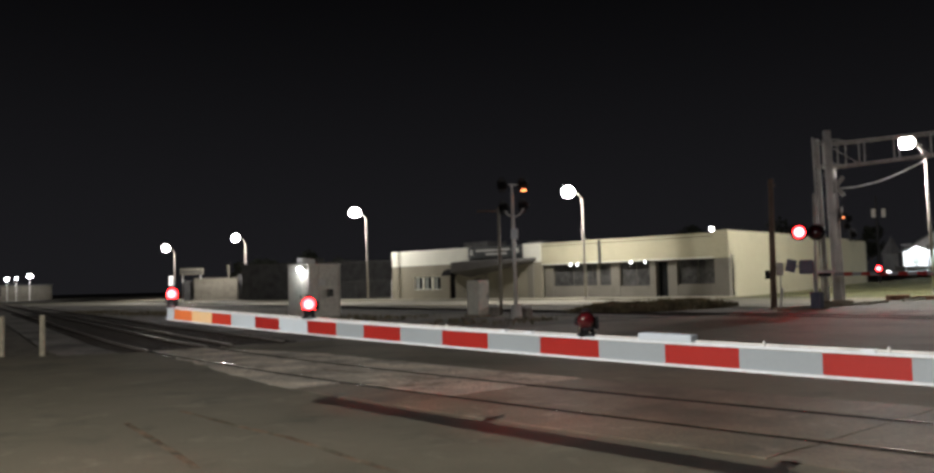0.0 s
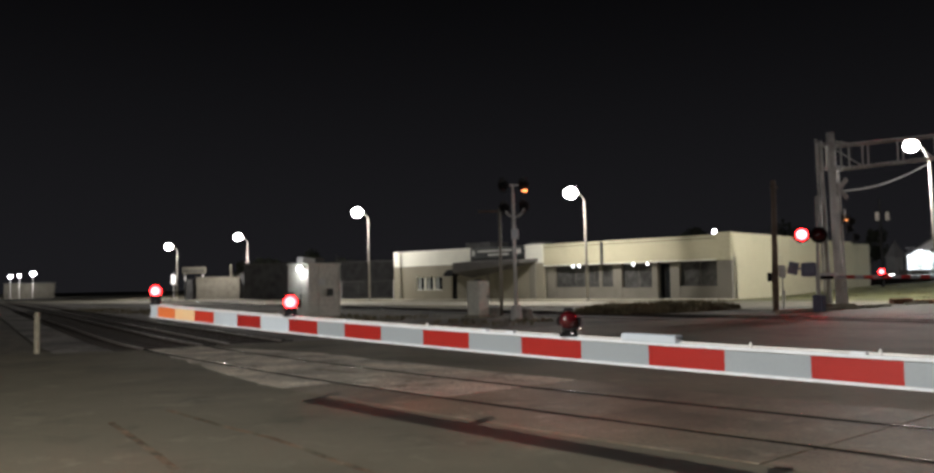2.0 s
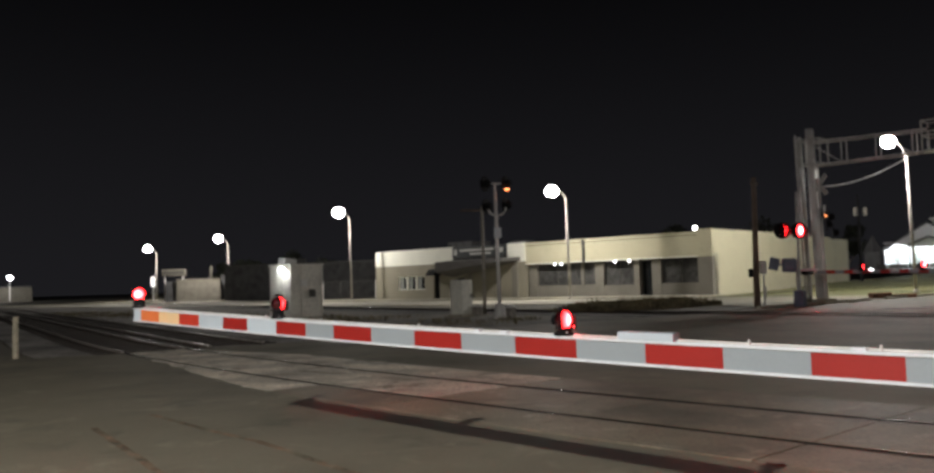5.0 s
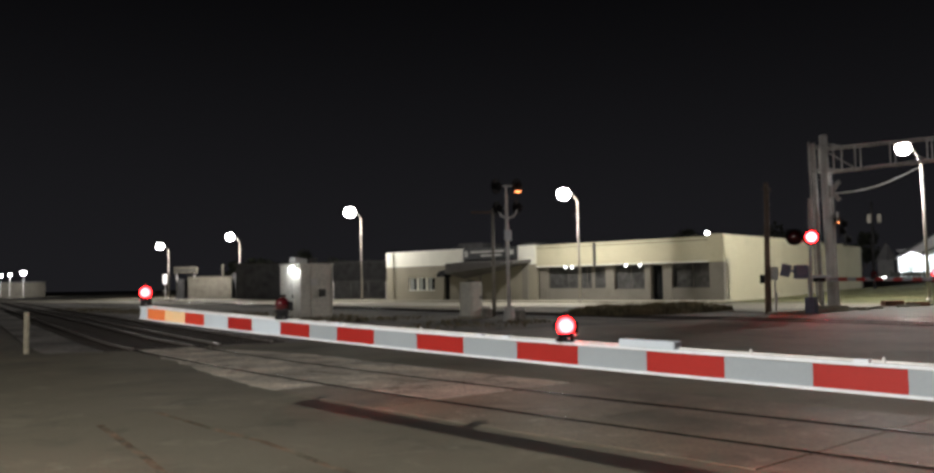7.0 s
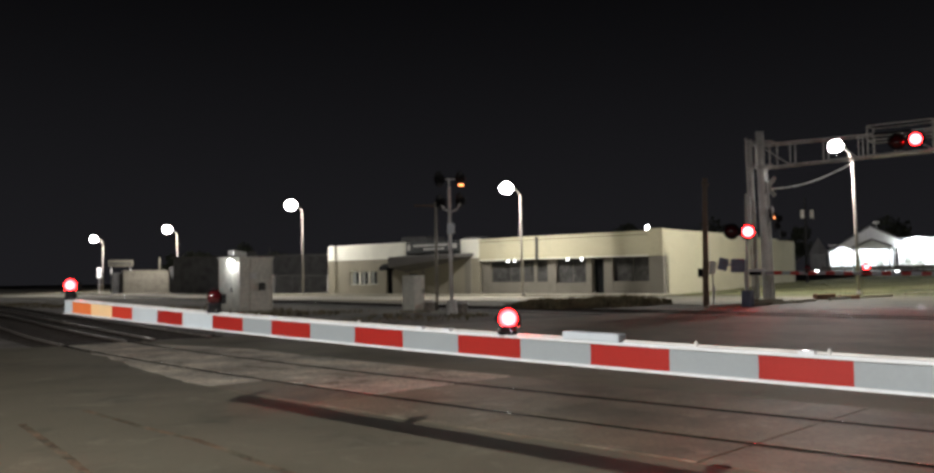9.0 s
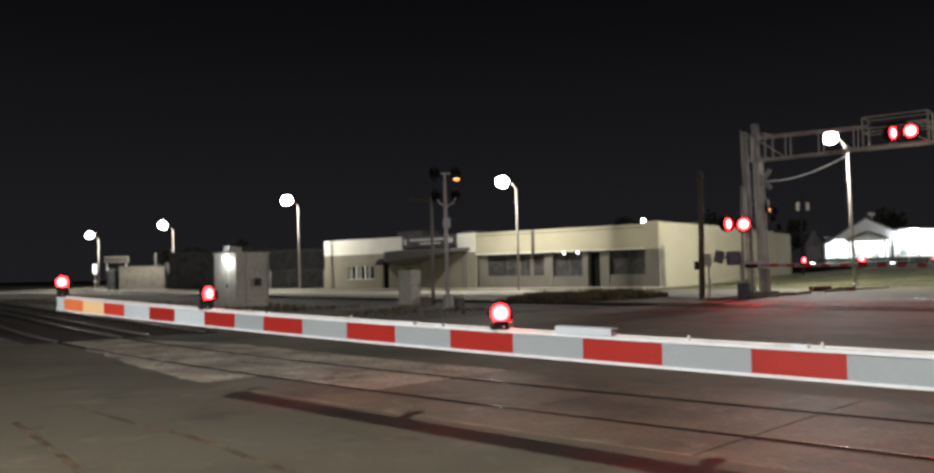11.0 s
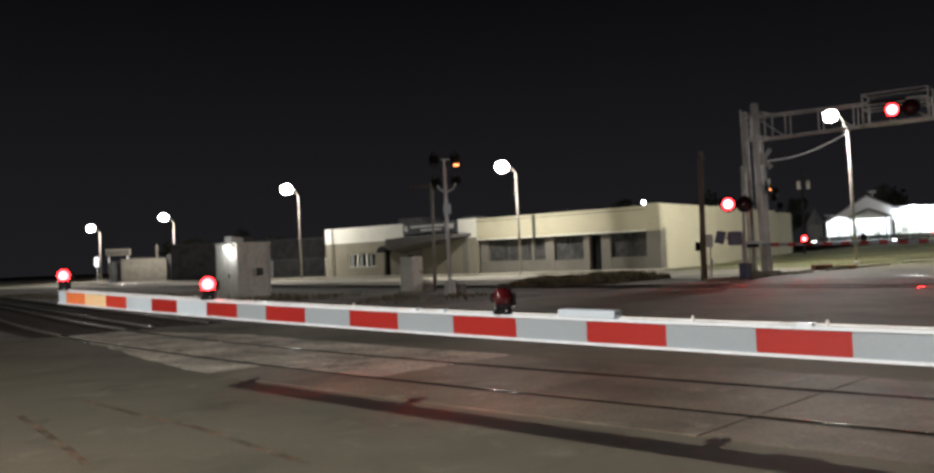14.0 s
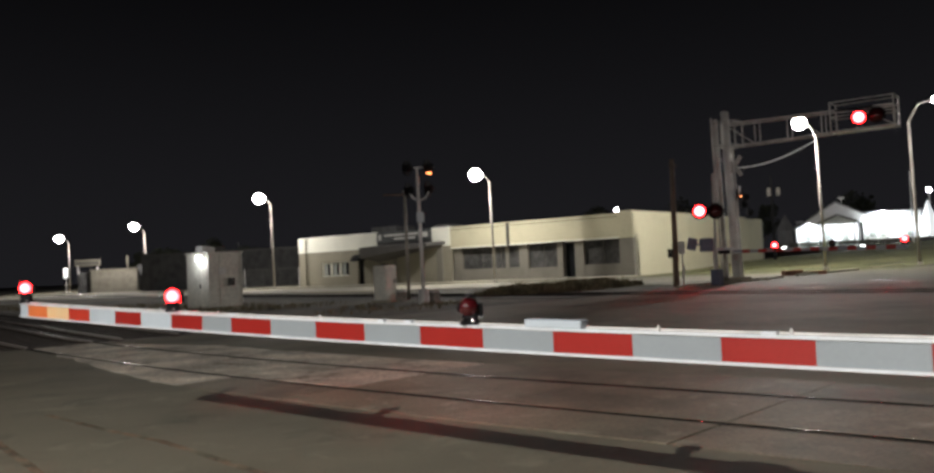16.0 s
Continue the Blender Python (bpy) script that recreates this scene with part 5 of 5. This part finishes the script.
    for x0, x1, y0, y1, z0, z1 in ((-0.2, 6.8, 4.0, 4.2, -0.3, 2.6), (-0.2, 0.0, 0.3, 4.0, -0.3, 2.0), (6.7, 6.9, 0.3, 4.0, -0.3, 2.3), (-0.2, 6.9, 0.3, 4.2, 2.7, 2.8)):
        bm = B()
        box(bm, ((x0 + x1) / 2, (y0 + y1) / 2, (z0 + z1) / 2), (x1 - x0, y1 - y0, z1 - z0))
        part("inner_wall", bm, HOUSE_WHITE, house)
    for x in (1.0, 3.2, 5.2):
        bm = B()
        box(bm, (x, 3.96, 1.0), (0.8, 0.06, 1.6 if x > 4 else 1.0))
        part("window", bm, BLIND, house)
    bm = B()
    box(bm, (10.2, 2.2, 1.5), (6.0, 4, 3.6), 0.02)
    part("wing", bm, HOUSE_WHITE, house, "white side wing in dazzling light")
    bm = B()
    box(bm, (10.2, 2.2, 3.35), (6.4, 4.6, 0.15))
    part("wing_roof", bm, SHINGLE, house)
    for x in (8.2, 9.3, 12.0):
        bm = B()
        box(bm, (x, 0.17, 0.9), (0.7, 0.06, 0.9))
        part("window", bm, BLIND, house)
    for x, z, y, w in ((9.2, 2.75, -0.35, 0.8), (10.6, 2.3, -0.35, 0.45), (7.9, 2.2, -0.35, 0.4)):
        bm = B()
        ball(bm, (x, y, z), (w, 0.3, w * 0.75))
        part("flood_lamp", bm, HOUSE_GLOW, house, "dazzling white flood lamp", smooth=True)
    for x, y, z, w in ((1.3, 2.0, 2.2, 420), (4.6, 2.0, 2.2, 420), (9.6, -0.55, 1.9, 260), (11.8, -0.6, 1.7, 140)):
        bulb("flood_light", m @ Vector((x, y, z)), w, (0.88, 0.96, 1.0), 0.2)
    tent = thing("white_tent", m @ Matrix.Translation((13.9, -0.6, 0)), "small pointed white tent with self-glowing cloth", "tent")
    bm = B()
    tube(bm, (0, 0, 1.0), (0, 0, 4.3), 1.2, 0.04, 4)
    tube(bm, (0, 0, -0.2), (0, 0, 1.0), 1.2, 1.2, 4)
    # The cloth itself emits in place of lamplight; nothing shines inside.
    part("canopy", bm, glow("glowing_tent_cloth", (0.9, 0.96, 1.0), 0.75), tent)
    bm = B()
    tube(bm, (5.0, 1.5, 4.3), (5.0, 1.5, 5.2), 0.06)
    box(bm, (5.0, 1.5, 5.3), (0.75, 0.4, 0.28), 0.04)
    part("roof_vent", bm, ALU, house, "pale vent box above the roof ridge")
    # low dark fence before the house
    fence = thing("low_fence", Matrix.Translation((46.5, 93.2, 1.75)) @ Matrix.Rotation(radians(ang), 4, "Z"), "low dark board fence before the lit house", "fence")
    for i in range(20):
        bm = B()
        box(bm, (i + 0.5, 0, 0.25), (0.97, 0.08, 0.5))
        part("board", bm, TRIM_DARK, fence)
    for i in range(11):
        bm = B()
        box(bm, (i * 2, 0, 0.3), (0.12, 0.14, 0.9))
        part("post", bm, TRIM_DARK, fence)
    # small blue-grey gable shed at the back
    shed = thing("garden_shed", Matrix.Translation((49.3, 99.7, 1.9)) @ Matrix.Rotation(radians(ang), 4, "Z"), "small dim blue-grey gabled shed", "shed")
    bm = B()
    box(bm, (0, 0, 0.85), (1.7, 2.2, 2.1))
    part("wall", bm, SHINGLE, shed)
    bm = B()
    tube(bm, (0, 0, 1.9), (0, 0, 3.9), 1.15, 0.05, 4)
    part("roof", bm, SHINGLE, shed)


def build_far_lights():
    for x, y, z, r in ((-118.3, 220.8, 5.7, 0.5), (-113.6, 223, 6.4, 0.65), (-116.4, 221.6, 5.9, 0.4), (-121.6, 219, 6.0, 0.45)):
        lamp = thing("yard_lamp", pose(x, y, 0), "distant white yard lamp on a pole", "yard lamp", "distant yard lamps")
        bm = B()
        tube(bm, (0, 0, 0), (0, 0, z), 0.1, 0.07, 8)
        part("pole", bm, STEEL, lamp)
        bm = B()
        ball(bm, (0, 0, z), (r, r, r * 0.8), 12, 8)
        part("bowl", bm, SMALL_GLOW, lamp, "glowing white bowl", smooth=True)
    bulb("yard_lamp_light", (-113, 219, 5.5), 1500)
    hut = thing("yard_office", Matrix.Translation((-116, 226, 0)) @ Matrix.Rotation(radians(27), 4, "Z"), "distant pale yard building under lamps", "building")
    bm = B()
    box(bm, (0, 3, 2), (12, 5, 4))
    part("wall", bm, STORE_WALL, hut)
    bm = B()
    box(bm, (0, 3, 4.1), (12.6, 5.6, 0.3))
    part("roof", bm, ROOFING, hut)
    lamp = thing("yard_lamp", pose(20.4, 73.5, 4.45), "small white lamp on the shop roof edge", "roof lamp")
    lamp.location = (20.6, 72.1, 4.45)
    bm = B()
    tube(bm, (0, 0, 0), (0, 0, 1.1), 0.04)
    part("pole", bm, STEEL, lamp)
    bm = B()
    ball(bm, (0, 0, 1.15), (0.18, 0.18, 0.18), 12, 8)
    part("bowl", bm, SMALL_GLOW, lamp, "glowing white bowl", smooth=True)
    star = thing("yard_lamp", pose(62.9, 92.1, height(62.9, 92.1)), "small bright white lamp on a pole by the tent", "yard lamp", "distant yard lamps")
    top = 7.6 - height(62.9, 92.1)
    bm = B()
    tube(bm, (0, 0, 0), (0, 0, top), 0.08, 0.06, 8)
    part("pole", bm, STEEL, star)
    bm = B()
    ball(bm, (0, 0, top), (0.26, 0.26, 0.24), 12, 8)
    part("bowl", bm, SMALL_GLOW, star, "glowing white bowl", smooth=True)
    for x, y, h_ in ((55.0, 83.5, 9.0),):
        pole = thing("white_flag_pole", pose(x, y, height(x, y)), "slim white pole before the lit house", "flag pole")
        bm = B()
        tube(bm, (0, 0, 0), (0, 0, h_ - height(x, y)), 0.1, 0.05, 10)
        part("pole", bm, ARM_RIM, pole)
    far = thing("utility_pole", pose(37.4, 78.0, height(37.4, 78)), "dark utility pole with two pale transformers", "utility pole")
    bm = B()
    tube(bm, (0, 0, 0), (0, 0, 8.0), 0.15, 0.1, 10)
    part("pole", bm, BLACK, far)
    up = 6.65 - height(37.4, 78)
    for dx in (-0.42, 0.5):
        bm = B()
        tube(bm, (dx, -0.3, up), (dx, -0.3, up + 0.75), 0.17, 0.17, 12)
        part("transformer", bm, LAMP_POLE, far)


build_trees()
build_store()
build_house()
build_far_lights()


# ---- everything that moves: the alternating red lenses ----
def motions():
    def turn_at(centre, a0, a1):
        """Three steps of sixty degrees round the given moment."""
        f0 = round(centre * FPS) - 1
        return [(f0 + i, a0 + (a1 - a0) * i / 3) for i in range(4)]

    for lens, phase, stand in LENSES:
        if phase == "steady":
            continue
        lit_first = phase == "odd"
        changes = []
        for k in range(-4, 16):
            changes.append((ON - k * PERIOD, True))
            changes.append((OFF - k * PERIOD, False))
        changes = sorted(c for c in changes if 0.06 < c[0] < 15.93)
        state = not changes[0][1]
        angle = (0 if state == lit_first else 180)
        rows = [(0.0, stand @ pose(0, 0, 0, 0, 0, angle))]
        for when, odd_lit in changes:
            goal = 0 if odd_lit == lit_first else 180
            # a lamp comes on at once and lingers a moment as it goes off
            delay = (-0.02 if goal == 0 else 0.1) if odd_lit else 0.0
            if 11.9 < when < 12.0:
                delay += -0.05 if lens.data == GATE_LENS else 0.08
            if 11.4 < when < 11.52 and lens.data == GATE_LENS:
                delay -= 0.07
            for f, a in turn_at(when + delay, angle, goal):
                rows.append((f / FPS, stand @ pose(0, 0, 0, 0, 0, a)))
            angle = goal
        rows.append((16.0, stand @ pose(0, 0, 0, 0, 0, angle)))
        walk(lens, rows)

    for lamp, at, on, off in PANE_GLINTS:
        turn = 0 if on < 0 else 180
        rows = [(0.0, pose(*at, 0, 0, turn))]
        for when, goal in ((on, 0), (off, 180)):
            if when > 0:
                rows += [(f / FPS, pose(*at, 0, 0, a)) for f, a in turn_at(when, turn, goal)]
                turn = goal
        walk(lamp, rows + [(16.0, pose(*at, 0, 0, turn))])


motions()
